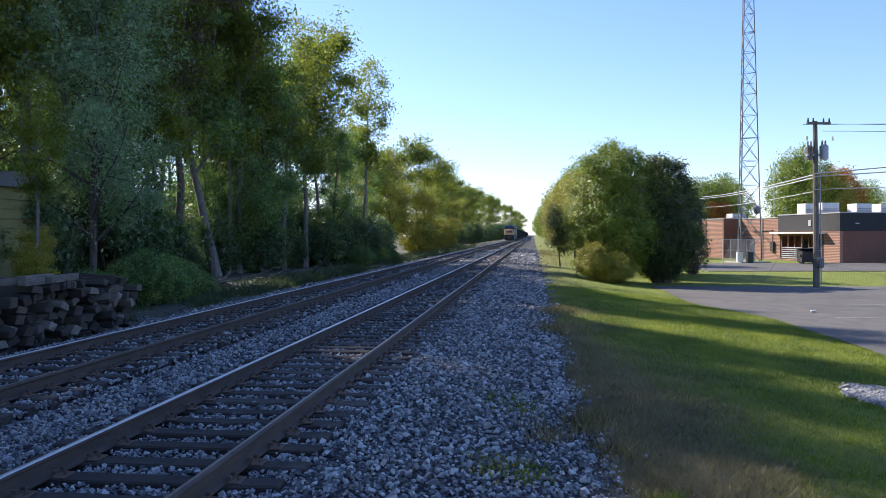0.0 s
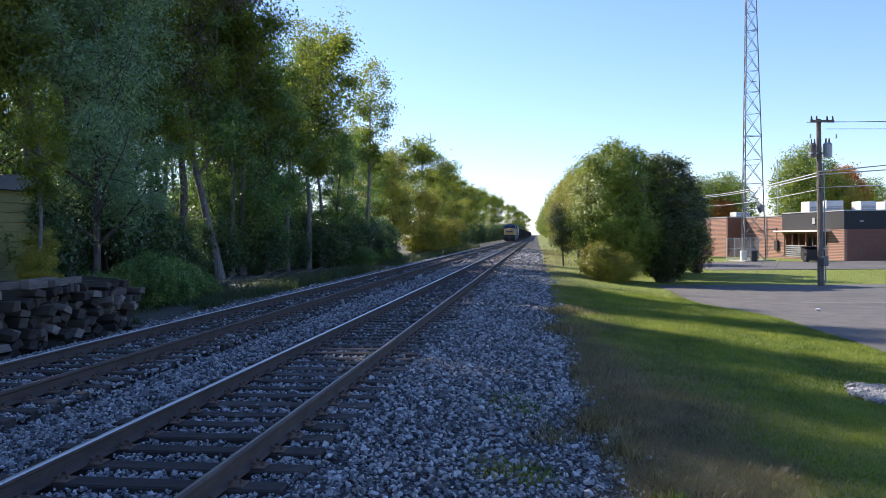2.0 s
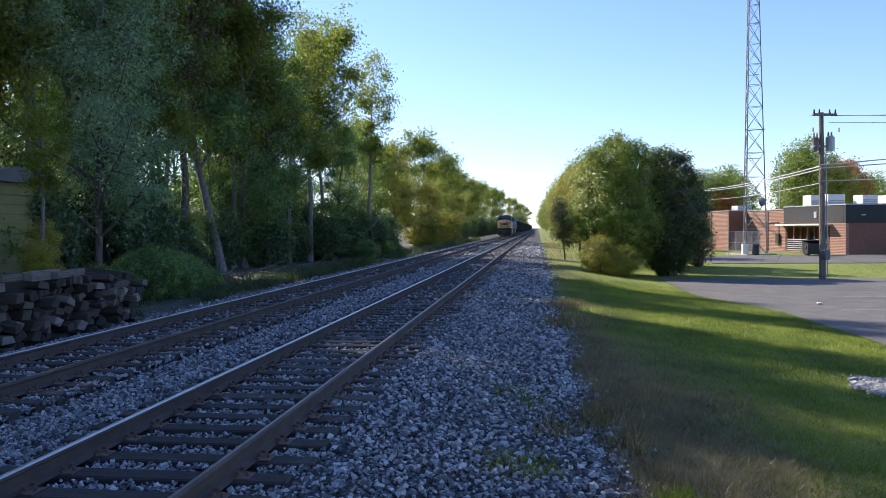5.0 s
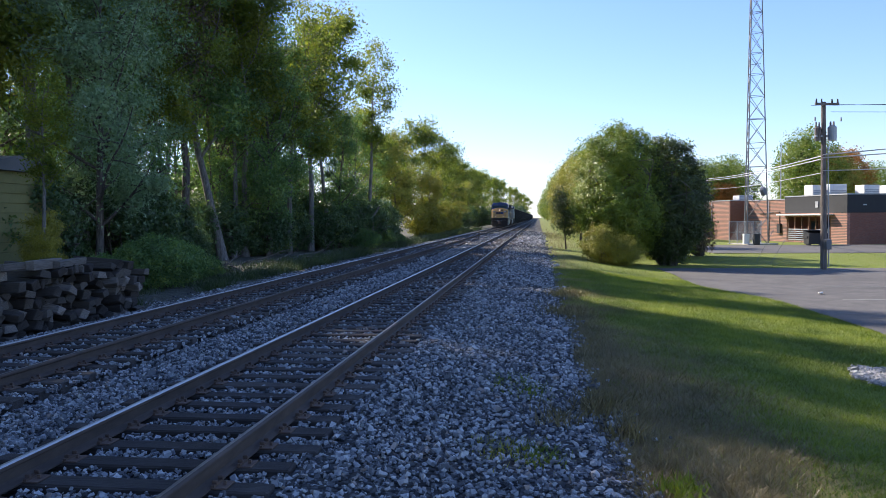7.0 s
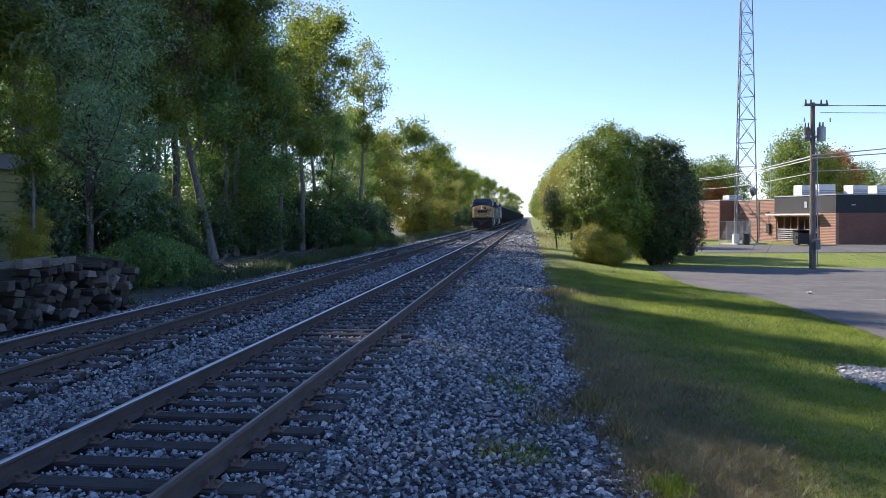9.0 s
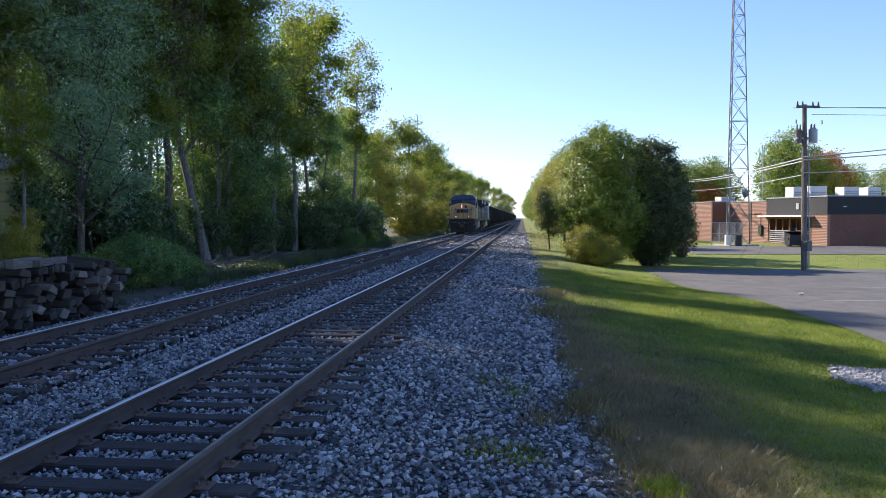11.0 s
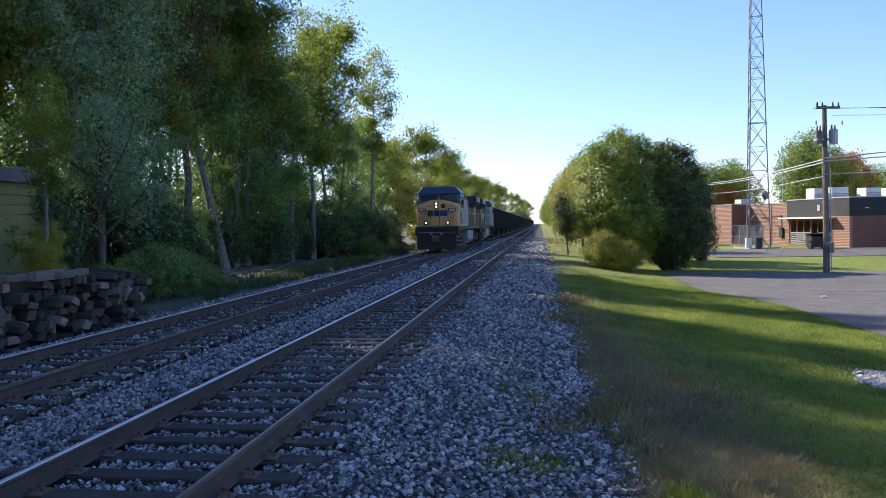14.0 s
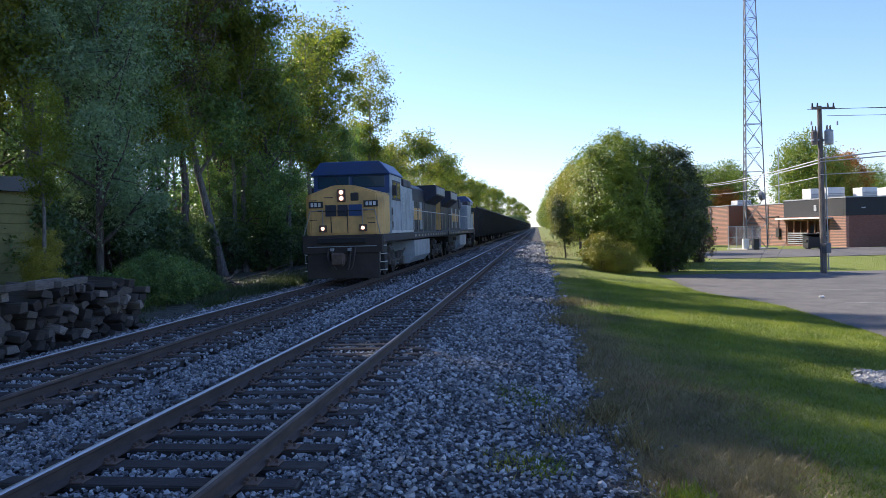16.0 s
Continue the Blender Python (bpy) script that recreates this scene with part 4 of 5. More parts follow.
def make_right_trees():
    g = "trees beyond the lawn"
    big = make_shrub("big_bush", "big dense rounded green bush, its far side sunlit", 41, 5.2, 7.9, "leaf_bush", 0.14, 42000, 14, g, "bush", 1500, 0.17, 0.6, 0.6)
    put(big, 4.55, 45.5, 0, 1.02)
    # the thicket's shaded right half: shade put in by darker leaves
    b2 = make_shrub("big_bush", "dense rounded bush beside a taller one, darkened as the shaded side", 42, 4.4, 7.3, "leaf_deep", 0.14, 28000, 12, g, "bush", 1000, 0.17, 0.6, 0.6)
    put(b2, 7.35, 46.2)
    dense = make_shrub("big_bush", "dense green bush in the thicket behind the big bush", 40, 4.4, 6.6, "leaf_mid", 0.24, 6000, 10, g, "bush", 200, 0.3)
    put(dense, 7.8, 52.0, 0, 1.15)
    again(dense, 8.4, 57.0, 200, 1.1)
    low = make_shrub("low_bush", "low yellow-green bush at the foot of the big bush", 43, 2.6, 2.4, "leaf_gold", 0.11, 9000, 8, g, "bush", 160, 0.18, 1.0, 0.7)
    put(low, 3.45, 43.0, 0, 0.88)
    again(low, 4.4, 42.4, 120, 0.7)
    red = make_shrub("low_bush", "small reddish bush beside the building", 49, 2.2, 4.2, "leaf_plum", 0.14, 4500, 8, g, "bush", 120, 0.22)
    put(red, 11.2, 57.0, 0, 0.9)
    small = make_tree("small_tree", "small young tree with dark rounded crown and thin trunk", 44, 4.4, 1.15, "leaf_deep", 0.13, 5000, 0.3, (0, 0), "bark", 0.07, 12, 0.35, "oval", g)
    put(small, 1.95, 57.5)
    gold = make_tree("yellow_tree", "yellowing round tree lit by the low sun", 45, 9.5, 3.2, "leaf_gold", 0.24, 11000, 0.1, (0, 0), "bark", 0.16, 15, 0.6, "dome", g)
    put(gold, 4.6, 88.0)
    green = make_tree("green_tree", "rounded green tree in the row beside the line", 46, 12.0, 3.8, "leaf_bush", 0.34, 8500, 0.1, (0, 0), "bark", 0.18, 16, 0.65, "dome", g)
    put(green, 7.0, 100.0)
    for x, y, t, s in ((6.2, 118, 40, 1.0), (6.4, 150, 100, 1.1), (7, 190, 10, 1.1), (6.5, 240, 90, 1.2), (7, 310, 90, 1.4), (6.5, 420, 90, 1.5), (6.5, 600, 20, 1.6), (6, 820, 70, 1.8)):
        again(green, x, y, t, s)
    for x, y, t, s in ((4.0, 104, 60, 0.85), (7.5, 74, 160, 0.95), (4.6, 132, 10, 0.9)):
        again(gold, x, y, t, s)
    # behind the building
    for x, y, t, s in ((30.5, 150, 0, 1.05), (34, 152, 80, 1.12), (26.5, 142, 130, 0.9), (38, 160, 200, 1.1), (23, 150, 60, 0.9), (57, 150, 0, 0.95), (62, 155, 0, 1.0), (66, 150, 50, 1.0)):
        again(green, x, y, t, s)
    rust = make_tree("autumn_tree", "big green tree turning orange behind the building", 47, 14.0, 4.6, "leaf_rust", 0.40, 11000, 0.2, (0, 0), "bark", 0.25, 16, 0.7, "dome", g)
    put(rust, 48.5, 134.0, 0, 0.95)
    maple = make_tree("broad_tree", "broad yellow-green tree behind the flat roofs", 48, 15.5, 5.2, "leaf_bush", 0.38, 17000, 0.15, (0, 0), "bark", 0.25, 17, 0.75, "dome", g)
    put(maple, 42.0, 130.0, 0, 1.0)
    again(gold, 45.5, 128, 10, 1.2)
    again(rust, 33, 147, 80, 0.62)
    # distant woods that close the horizon
    rng = np.random.default_rng(3)
    n = 30000
    ang = rng.uniform(-math.pi, math.pi, n)
    far = rng.uniform(330, 420, n)
    x, y = np.sin(ang) * far, np.cos(ang) * far
    keep = (np.abs(x + 4) > 13) | (y < 0)
    top = 11 + 4 * np.sin(ang * 23) + 3 * np.sin(ang * 61)
    c = np.stack([x, y, rng.uniform(-0.5, 1, n) * top], 1)[keep]
    tagged(part("far_woods", leaves_mesh("far_woods", rng, c, rng.uniform(2.0, 4.0, len(c))), M["leaf_dark"], None), "distant green woods round the horizon", "woods", kind="stuff")


# ---- timber pile ----
def make_pile():
    """A long stack of old crossties, their ends towards the track."""
    rng = random.Random(21)
    pile = thing("timber_pile", "long stack of old weathered grey-brown crossties beside the track", "timber pile")
    kinds = []
    for k in range(8):
        bm = bmesh.new()
        w, h = rng.uniform(0.075, 0.125), rng.uniform(0.065, 0.10)
        box(bm, -1.25, 0.0, -w, w, -h, h, bevel=0.012)
        for v in bm.verts:
            q = noise.noise_vector((v.co.x * 2 + k * 5, v.co.y * 6, v.co.z * 6))
            v.co += Vector((q.x * 0.09 if v.co.x > -0.1 else 0, q.y * 0.03, q.z * 0.03))
        me = bpy.data.meshes.new("crosstie")
        bm.to_mesh(me)
        bm.free()
        me.materials.append(M["old_tie"])
        kinds.append(me)
    for row in range(7):
        y = 7.0 + rng.uniform(0, 0.2)
        while y < 18.0:
            z = -0.15 + row * 0.185 + rng.uniform(-0.025, 0.025)
            gone = row == 6 and rng.random() < 0.3
            if not gone:
                t = part("crosstie", kinds[rng.randrange(8)], None, pile)
                t.matrix_basis = pose(-9.62 - 0.03 * row + rng.uniform(-0.32, 0.22), y, z, rng.uniform(-38, 38), rng.uniform(-8, 8), rng.uniform(-34, 14))
            y += rng.uniform(0.19, 0.31)
    # timbers laid crosswise at the end and on top
    for row in range(7):
        for k in range(2):
            t = part("crosstie", kinds[rng.randrange(8)], None, pile)
            t.matrix_basis = pose(-9.75 - 0.55 * k + rng.uniform(-0.2, 0.16), 18.3 + rng.uniform(-0.25, 0.2), -0.15 + row * 0.18, rng.uniform(-12, 12), rng.uniform(-4, 4), rng.uniform(-40, 0)) @ pose(0.15, 0, 0)
    for k in range(10):
        t = part("crosstie", kinds[rng.randrange(8)], None, pile)
        t.matrix_basis = pose(-10.0 + rng.uniform(-0.2, 0.1), 8.6 + k * 0.85, 1.13 + rng.uniform(-0.01, 0.03), 0, rng.uniform(-2, 2), 90 + rng.uniform(-12, 12))


# ---- power pole and wires ----
def sag(a, b, drop, n=14):
    a, b = Vector(a), Vector(b)
    return [a.lerp(b, k / n) - Vector((0, 0, drop * 4 * (k / n) * (1 - k / n))) for k in range(n + 1)]


def cable(name, a, b, drop, r, mat, label):
    v, f = [], []
    pts = sag(a, b, drop)
    tube(pts, [r] * len(pts), 5, v, f)
    return tagged(part(name, raw_mesh(name, np.array([tuple(p) for p in v]), np.array(f), True), M[mat], None), label, "cable")


def make_pole():
    x, y, z = 14.32, 42.0, -0.85
    p = thing("utility_pole", "weathered wooden utility pole with grey transformers and crossarm", "utility pole", (x, y, z), 20)
    p.matrix_basis = pose(x, y, z, 0, -0.8, 20)
    bm = bmesh.new()
    rod(bm, (0, 0, 0), (0, 0, 8.50), 0.165, 0.11, 10)
    part("post", bm, M["pole_wood"], p)
    part("crossarm", boxes((-0.62, 0.75, -0.23, -0.13, 8.31, 8.43), bevel=0.01), M["pole_wood"], p)
    for s in (-0.55, -0.25, 0.35, 0.68):
        bm = bmesh.new()
        rod(bm, (s, -0.18, 8.43), (s, -0.18, 8.63), 0.05, 0.03, 8)
        part("insulator", bm, M["dark_metal"], p)
    for s in (-0.72, 0.78):
        bm = bmesh.new()
        rod(bm, (s, -0.3, 7.70), (s, -0.3, 7.50), 0.04, 0.05, 6)
        part("fuse_holder", bm, M["galv"], p)
    for dx, dy, r in ((-0.30, 0.05, 0.15), (0.30, -0.26, 0.21), (0.58, 0.12, 0.21)):
        bm = bmesh.new()
        rod(bm, (dx, dy, 6.57), (dx, dy, 7.21), r, r, 14)
        rod(bm, (dx, dy, 7.21), (dx, dy, 7.29), r + 0.01, r * 0.6, 14)
        t = part("transformer", bm, M["galv"] if r > 0.2 else M["pole_wood"], p, "grey can transformer" if r > 0.2 else "rusty brown can transformer")
        for o in (-0.09, 0.09):
            bm = bmesh.new()
            rod(bm, (dx + o, dy, 7.25), (dx + o, dy, 7.50), 0.045, 0.03, 8)
            part("bushing", bm, M["pole_wood"], t)
    part("bracket", boxes((-0.5, 0.7, -0.06, 0.06, 6.75, 6.85)), M["galv"], p)
    bm = bmesh.new()
    rod(bm, (0.16, -0.16, 0.2), (0.15, -0.14, 6.25), 0.035, 0.03, 6)
    part("conduit", bm, M["galv"], p)
    part("meter_box", boxes((-0.16, 0.14, -0.42, -0.17, 1.1, 1.6), bevel=0.02), M["mast"], p)
    # lines
    for k, (dz, s) in enumerate(((8.35, -0.75), (8.35, 0.75), (8.00, 0.3))):
        cable("power_line", (x + s * 0.9, y, z + dz), (60, y - 3 + s * 4, z + dz - 0.3), 0.3, 0.012, "wire", "thin dark power line from the pole")
    for dz, end in ((5.0, (34, 36, 7.5)), (4.85, (34, 36.5, 6.85)), (4.2, (34, 37, 5.6)), (4.95, (22.6, 118, 7.3)), (4.8, (22.6, 118, 7.1)), (4.1, (22.6, 118, 5.9))):
        cable("service_cable", (x - 0.15, y - 0.15, dz), end, 0.35, 0.03 if dz > 4.5 else 0.02, "pale_wire", "thick pale bundled cable between poles")
    q = thing("far_pole", "thin far wooden utility pole", "utility pole", (22.4, 118, -0.85))
    bm = bmesh.new()
    rod(bm, (0, 0, 0), (0, 0, 8.4), 0.16, 0.11, 8)
    part("post", bm, M["pole_wood"], q)


def make_tower():
    """A three-legged lattice mast, tapering."""
    x, y, z, H, W = 20.7, 80.0, -0.85, 41.0, 1.32
    t = thing("lattice_tower", "tall slim galvanised lattice radio tower with three legs", "radio tower", (x, y, z), 22)
    def leg(k, h):
        r = W * (1 - 0.93 * h / H) + 0.06
        a = math.radians(90 + 120 * k)
        return Vector((math.cos(a) * r, math.sin(a) * r, h))
    hs = [0.0]
    while hs[-1] < H - 1:
        hs.append(min(H, hs[-1] + 2.6 * (1 - 0.55 * hs[-1] / H)))
    for k in range(3):
        bm = bmesh.new()
        rod(bm, leg(k, 0), leg(k, H), 0.062, 0.042, 6)
        part("leg", bm, M["mast"], t)
    for k in range(3):
        n = (k + 1) % 3
        items = []
        for a, b in zip(hs, hs[1:]):
            items += [(leg(k, a), leg(n, b)), (leg(n, a), leg(k, b)), (leg(k, b), leg(n, b))]
        for pair in items:
            part("brace", rods([pair], 0.024, 4), M["mast"], t)
    for h, l in ((12.2, 1.7), (9.4, 1.3), (17.5, 0.9), (22.5, 0.9)):
        part("antenna_arm", rods([(leg(0, h), leg(0, h) + Vector((l, -0.7, 0.02)))], 0.03, 5), M["mast"], t)
    bm = bmesh.new()
    rod(bm, (0.3, -0.9, 5.1), (0.45, -1.15, 5.15), 0.45, 0.4, 14)
    part("dish", bm, M["mast"], t)
    part("footing", boxes((-1.7, 1.7, -1.5, 1.7, -0.25, 0.12), bevel=0.03), M["concrete"], t)
    for s in (0.0, 0.9):
        g = thing("guy_anchor", "thin steel guy rods anchored in the lawn", "guy wire", (13.4 + s, 51.0, -0.9), 0, "guy rods")
        part("rod", rods([((0, 0, 0), (1.3 + 0.2 * s, 1.0, 2.0))], 0.014, 5), M["mast"], g)


# ---- the brick building ----
def make_building():
    base, turn = -0.85, 16.8
    at = (28.6, 77.9, base)
    # the near block: its front faces the yard, its long sunlit side runs back along the line
    b = thing("brick_building", "low flat-roofed red brick building with black upper wall", "building", at, turn)
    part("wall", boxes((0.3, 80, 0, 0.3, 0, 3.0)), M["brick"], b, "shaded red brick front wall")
    part("side_wall", boxes((0, 0.3, 0.0, 2.3, 0, 3.0), (0, 0.3, 9.4, 9.7, 0, 3.0), (0, 0.3, 2.3, 9.4, 2.6, 3.0), (0, 0.3, 2.3, 9.4, 0, 0.25)), M["brick_sunlit"], b, "sunlit brick side wall")
    part("upper_wall", boxes((-0.03, 80, -0.03, 0.3, 3.0, 4.70), (-0.03, 0.3, 0.3, 9.7, 3.0, 4.70), bevel=0.01), M["fascia"], b, "black metal upper wall")
    part("roof", boxes((0.3, 80, 0.3, 34, 4.30, 4.45)), M["roofing"], b)
    part("coping", boxes((-0.08, 80, -0.08, 0.35, 4.70, 4.80), (-0.08, 0.35, 0.35, 9.75, 4.70, 4.80)), M["galv"], b, "pale metal roof edging")
    part("canopy", boxes((-0.95, -0.03, 1.9, 9.9, 2.78, 2.93), bevel=0.02), M["white"], b, "thin white canopy over the entrance")
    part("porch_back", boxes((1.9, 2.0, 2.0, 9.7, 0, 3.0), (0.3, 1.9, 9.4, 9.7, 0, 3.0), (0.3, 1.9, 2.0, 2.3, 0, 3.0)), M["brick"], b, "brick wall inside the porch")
    part("porch_floor", boxes((0.3, 1.9, 2.3, 9.4, 0, 0.10)), M["concrete"], b)
    for k in range(7):
        y = 2.35 + k * 1.12
        part("post", boxes((-0.02, 0.10, y, y + 0.13, 0.0, 2.78), bevel=0.01), M["brick_sunlit"] if k % 2 else M["timber_brown"], b, "brown porch post")
    for y0, y1 in ((2.5, 4.4), (5.8, 9.0)):
        for k in range(6):
            part("slat", boxes((-0.06, -0.02, y0, y1, 0.25 + k * 0.21, 0.36 + k * 0.21)), M["galv"], b)
    for y in (4.65, 7.0):
        w = part("door", boxes((1.80, 1.90, y, y + 0.95, 0.10, 2.2)), M["dark_metal"], b, "dark glazed door")
        part("pane", boxes((1.78, 1.80, y + 0.12, y + 0.83, 0.9, 2.05)), M["glass"], w)
    part("vent", boxes((-0.09, -0.03, 4.2, 4.6, 3.55, 4.15)), M["galv"], b)
    part("wall_lamp", boxes((1.6, 1.95, -0.14, -0.03, 3.70, 3.78)), M["paint_white"], b)
    part("meter_case", boxes((-0.22, -0.003, 10.3, 10.9, 0.9, 1.9), bevel=0.02), M["dark_metal"], b, "dark meter case on the wall")
    # the wing further back, brick lightened for sun, with a block standing out
    wing = thing("brick_wing", "long brick wing with flat roof, its sunlit walls coloured lighter", "building", at, turn)
    part("wall", boxes((0.0, 0.3, 9.7, 17.0, 0, 4.45)), M["brick_sunlit"], wing)
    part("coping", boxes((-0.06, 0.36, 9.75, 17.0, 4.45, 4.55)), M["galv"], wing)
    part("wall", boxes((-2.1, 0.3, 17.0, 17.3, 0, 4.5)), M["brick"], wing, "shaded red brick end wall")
    part("wall", boxes((-2.1, -1.8, 17.3, 33.0, 0, 4.5)), M["brick_sunlit"], wing)
    part("coping", boxes((-2.16, 0.36, 16.94, 17.36, 4.5, 4.6), (-2.16, -1.74, 17.36, 33.0, 4.5, 4.6)), M["galv"], wing)
    part("roof", boxes((0.3, 40, 9.7, 17.3, 4.1, 4.25), (-1.8, 40, 17.3, 34.0, 4.1, 4.25)), M["roofing"], wing)
    part("drainpipe", rods([((-0.08, 12.6, 0.1), (-0.08, 12.6, 4.4)), ((-2.18, 21.0, 0.1), (-2.18, 21.0, 4.4))], 0.05, 6), M["galv"], wing)
    part("service_pipe", rods([((-0.08, 10.6, 1.9), (-0.08, 10.6, 3.2)), ((-0.08, 10.6, 3.2), (-0.08, 14.4, 3.0))], 0.035, 5), M["dark_metal"], wing)
    # on the roofs
    for x, y, w, h in ((27.5, 84.0, 0.9, 1.4), (29.0, 83.6, 1.9, 1.45), (31.9, 82.6, 1.7, 1.3), (34.3, 82.9, 1.5, 1.25), (23.6, 97.5, 1.8, 0.95)):
        u = thing("roof_unit", "white boxy air conditioning unit on the flat roof", "air conditioner", (x, y, 3.6 if x > 26 else 3.4), turn, "roof units")
        part("cabinet", boxes((0, w, 0, 1.4, 0.08, h), bevel=0.03), M["white"], u)
        part("curb", boxes((0.05, w - 0.05, 0.05, 1.35, 0, 0.08)), M["galv"], u)
        for k in range(4):
            part("louvre", boxes((0.1, w - 0.1, -0.03, 0.0, 0.25 + k * 0.17, 0.35 + k * 0.17)), M["galv"], u)
    for x, y, h in ((26.0, 89.5, 10.0),):
        a = thing("antenna_mast", "thin antenna mast on the brick wing", "antenna", (x, y, 3.0))
        part("mast", rods([((0, 0, 0.4), (0, 0, h - 3.2))], 0.05, 5), M["galv"], a)
    # fenced cage
    f = thing("wire_fence", "small chain-link fence enclosure by the brick wall", "fence", (18.6, 80.6, base))
    for k in range(5):
        part("post", rods([((k * 0.75, 0, 0), (k * 0.75, 0, 2.3))], 0.04, 6), M["galv"], f)
    for h in (0.1, 1.2, 2.25):
        part("rail", rods([((0, 0, h), (3.0, 0, h))], 0.03, 5), M["galv"], f)
    part("mesh", rods([((k * 0.15, 0.02, 0.1), (min(3.0, k * 0.15 + 1.0), 0.02, 2.25)) for k in range(20)] + [((k * 0.15, -0.02, 2.25), (min(3.0, k * 0.15 + 1.0), -0.02, 0.1)) for k in range(20)], 0.013, 3), M["galv"], f, "wire mesh")
    # dumpster and bins
    d = thing("dumpster", "black sloped-front rubbish container with lids", "dumpster", (24.3, 75.2, base + 0.05))
    bm = prism(bmesh.new(), [(0, 0.12), (1.3, 0.12), (1.5, 1.35), (-0.2, 1.1)], "x", 0, 1.6)
    part("body", bm, M["dark_metal"], d)
    part("lid", boxes((-0.03, 0.80, -0.2, 1.5, 1.36, 1.41)), M["black"], d)
    part("lid", boxes((0.82, 1.63, -0.2, 1.5, 1.36, 1.41)), M["black"], d)
    for xx in (-0.1, 1.6):
        part("lift_sleeve", boxes((xx, xx + 0.1, 0.1, 1.2, 0.65, 0.85)), M["dark_metal"], d)
    for xx in (0.15, 1.3):
        part("foot", boxes((xx, xx + 0.15, 0.2, 1.2, -0.05, 0.12)), M["dark_metal"], d)
    for x, y, m, lab in ((19.8, 79.0, "white", "white utility cabinet by the fence"), (20.6, 78.4, "dark_metal", "black bin with a lid by the tower")):
        c = thing("utility_cabinet" if m == "white" else "bin", lab, "cabinet" if m == "white" else "bin", (x, y, base + 0.03))
        part("body", boxes((-0.27, 0.27, -0.25, 0.25, 0, 0.95), bevel=0.04), M[m], c)
        part("lid", boxes((-0.29, 0.29, -0.27, 0.27, 0.95, 1.02), bevel=0.02), M[m], c)


def make_gravel_patch():
    rng = np.random.default_rng(14)
    n = 3600
    x, y = rng.uniform(4.9, 7.2, n), rng.uniform(12.2, 14.3, n)
    keep = x > 4.98 + np.abs(y - 13.2) * 0.35 + rng.normal(0, 0.05, n)
    x, y = x[keep], y[keep]
    z = np.array([ground_height(a) for a in x]) + 0.02
    tagged(part("gravel_patch", stones_mesh("gravel_patch", rng, np.stack([x, y, z], 1), 0.05 * rng.lognormal(0, 0.3, len(x))), M["pale_stone"], None), "patch of pale grey gravel in the lawn", "gravel", kind="stuff")


def make_litter():
    """A crumpled scrap of paper on the asphalt."""
    bm = bmesh.new()
    bmesh.ops.create_icosphere(bm, subdivisions=2, radius=0.09)
    for v in bm.verts:
        v.co *= 1 + 0.55 * noise.noise(v.co * 19)
        v.co.z = v.co.z * 0.45 + 0.05
    o = tagged(part("paper_scrap", bm, M["paint_white"], None), "crumpled white paper scrap lying on the asphalt", "litter")
    o.location = (9.73, 28.8, -0.765)


def make_weeds():
    """Small weeds and leafy plants between the stones."""
    rng = np.random.default_rng(6)
    for k, (x, y, r, n, leaf) in enumerate(((-0.35, 7.2, 0.28, 320, "leaf_gold"), (-0.02, 7.0, 0.22, 240, "leaf_mid"), (-0.45, 10.2, 0.3, 200, "leaf_mid"), (-0.1, 9.6, 0.25, 200, "leaf_mid"), (1.12, 6.4, 0.18, 260, "grass"), (0.9, 7.9, 0.2, 200, "straw"), (0.7, 9.0, 0.3, 500, "straw"), (0.65, 18.0, 0.5, 700, "straw"), (0.75, 22.0, 0.5, 700, "straw"), (0.2, 8.3, 0.25, 160, "straw"))):
        p = np.stack([rng.normal(0, r * 0.55, n), rng.normal(0, r * 0.8, n), np.full(n, -0.02)], 1)
        ob = tagged(new("weed"), "small green weed clump between the stones" if leaf != "straw" else "tuft of dry straw-coloured grass", "weed", "weeds in the ballast")
        ob.location = (x, y, max(bed_height(x), ground_height(x)))
        blades = part("tuft", blades_mesh("tuft", rng, p, rng.uniform(0.03, 0.11 if leaf != "straw" else 0.24, n), 0.010, 0.6), M[leaf], ob)
        tagged(blades, kind="stuff")


def make_left_shed():
    s = thing("shed", "olive-yellow sided shed half hidden by the trees", "shed", (-20.7, 23.2, -0.3), 3)
    part("wall", boxes((-4, 4.1, -2.3, 2.3, 0, 3.9)), M["olive"], s)
    for k in range(12):
        part("siding_board", boxes((-4.02, 4.12, -2.34, -2.3, 0.1 + k * 0.31, 0.38 + k * 0.31), bevel=0.008), M["olive"], s)
        part("siding_board", boxes((4.1, 4.14, -2.3, 2.3, 0.1 + k * 0.31, 0.38 + k * 0.31), bevel=0.008), M["olive"], s)
    bm = prism(bmesh.new(), [(-2.6, 3.9), (2.6, 3.9), (0, 4.4)], "x", -4.3, 4.35)
    part("roof", bm, M["roofing"], s)
    a = thing("antenna_mast", "thin tall antenna mast above the far trees", "antenna", (-15.9, 120.0, -0.3))
    part("mast", rods([((0, 0, 0), (0, 0, 17.9))], 0.06, 5), M["mast"], a)
    part("crossbar", rods([((-0.5, 0, 17.0), (0.5, 0, 17.0))], 0.05, 5), M["mast"], a)


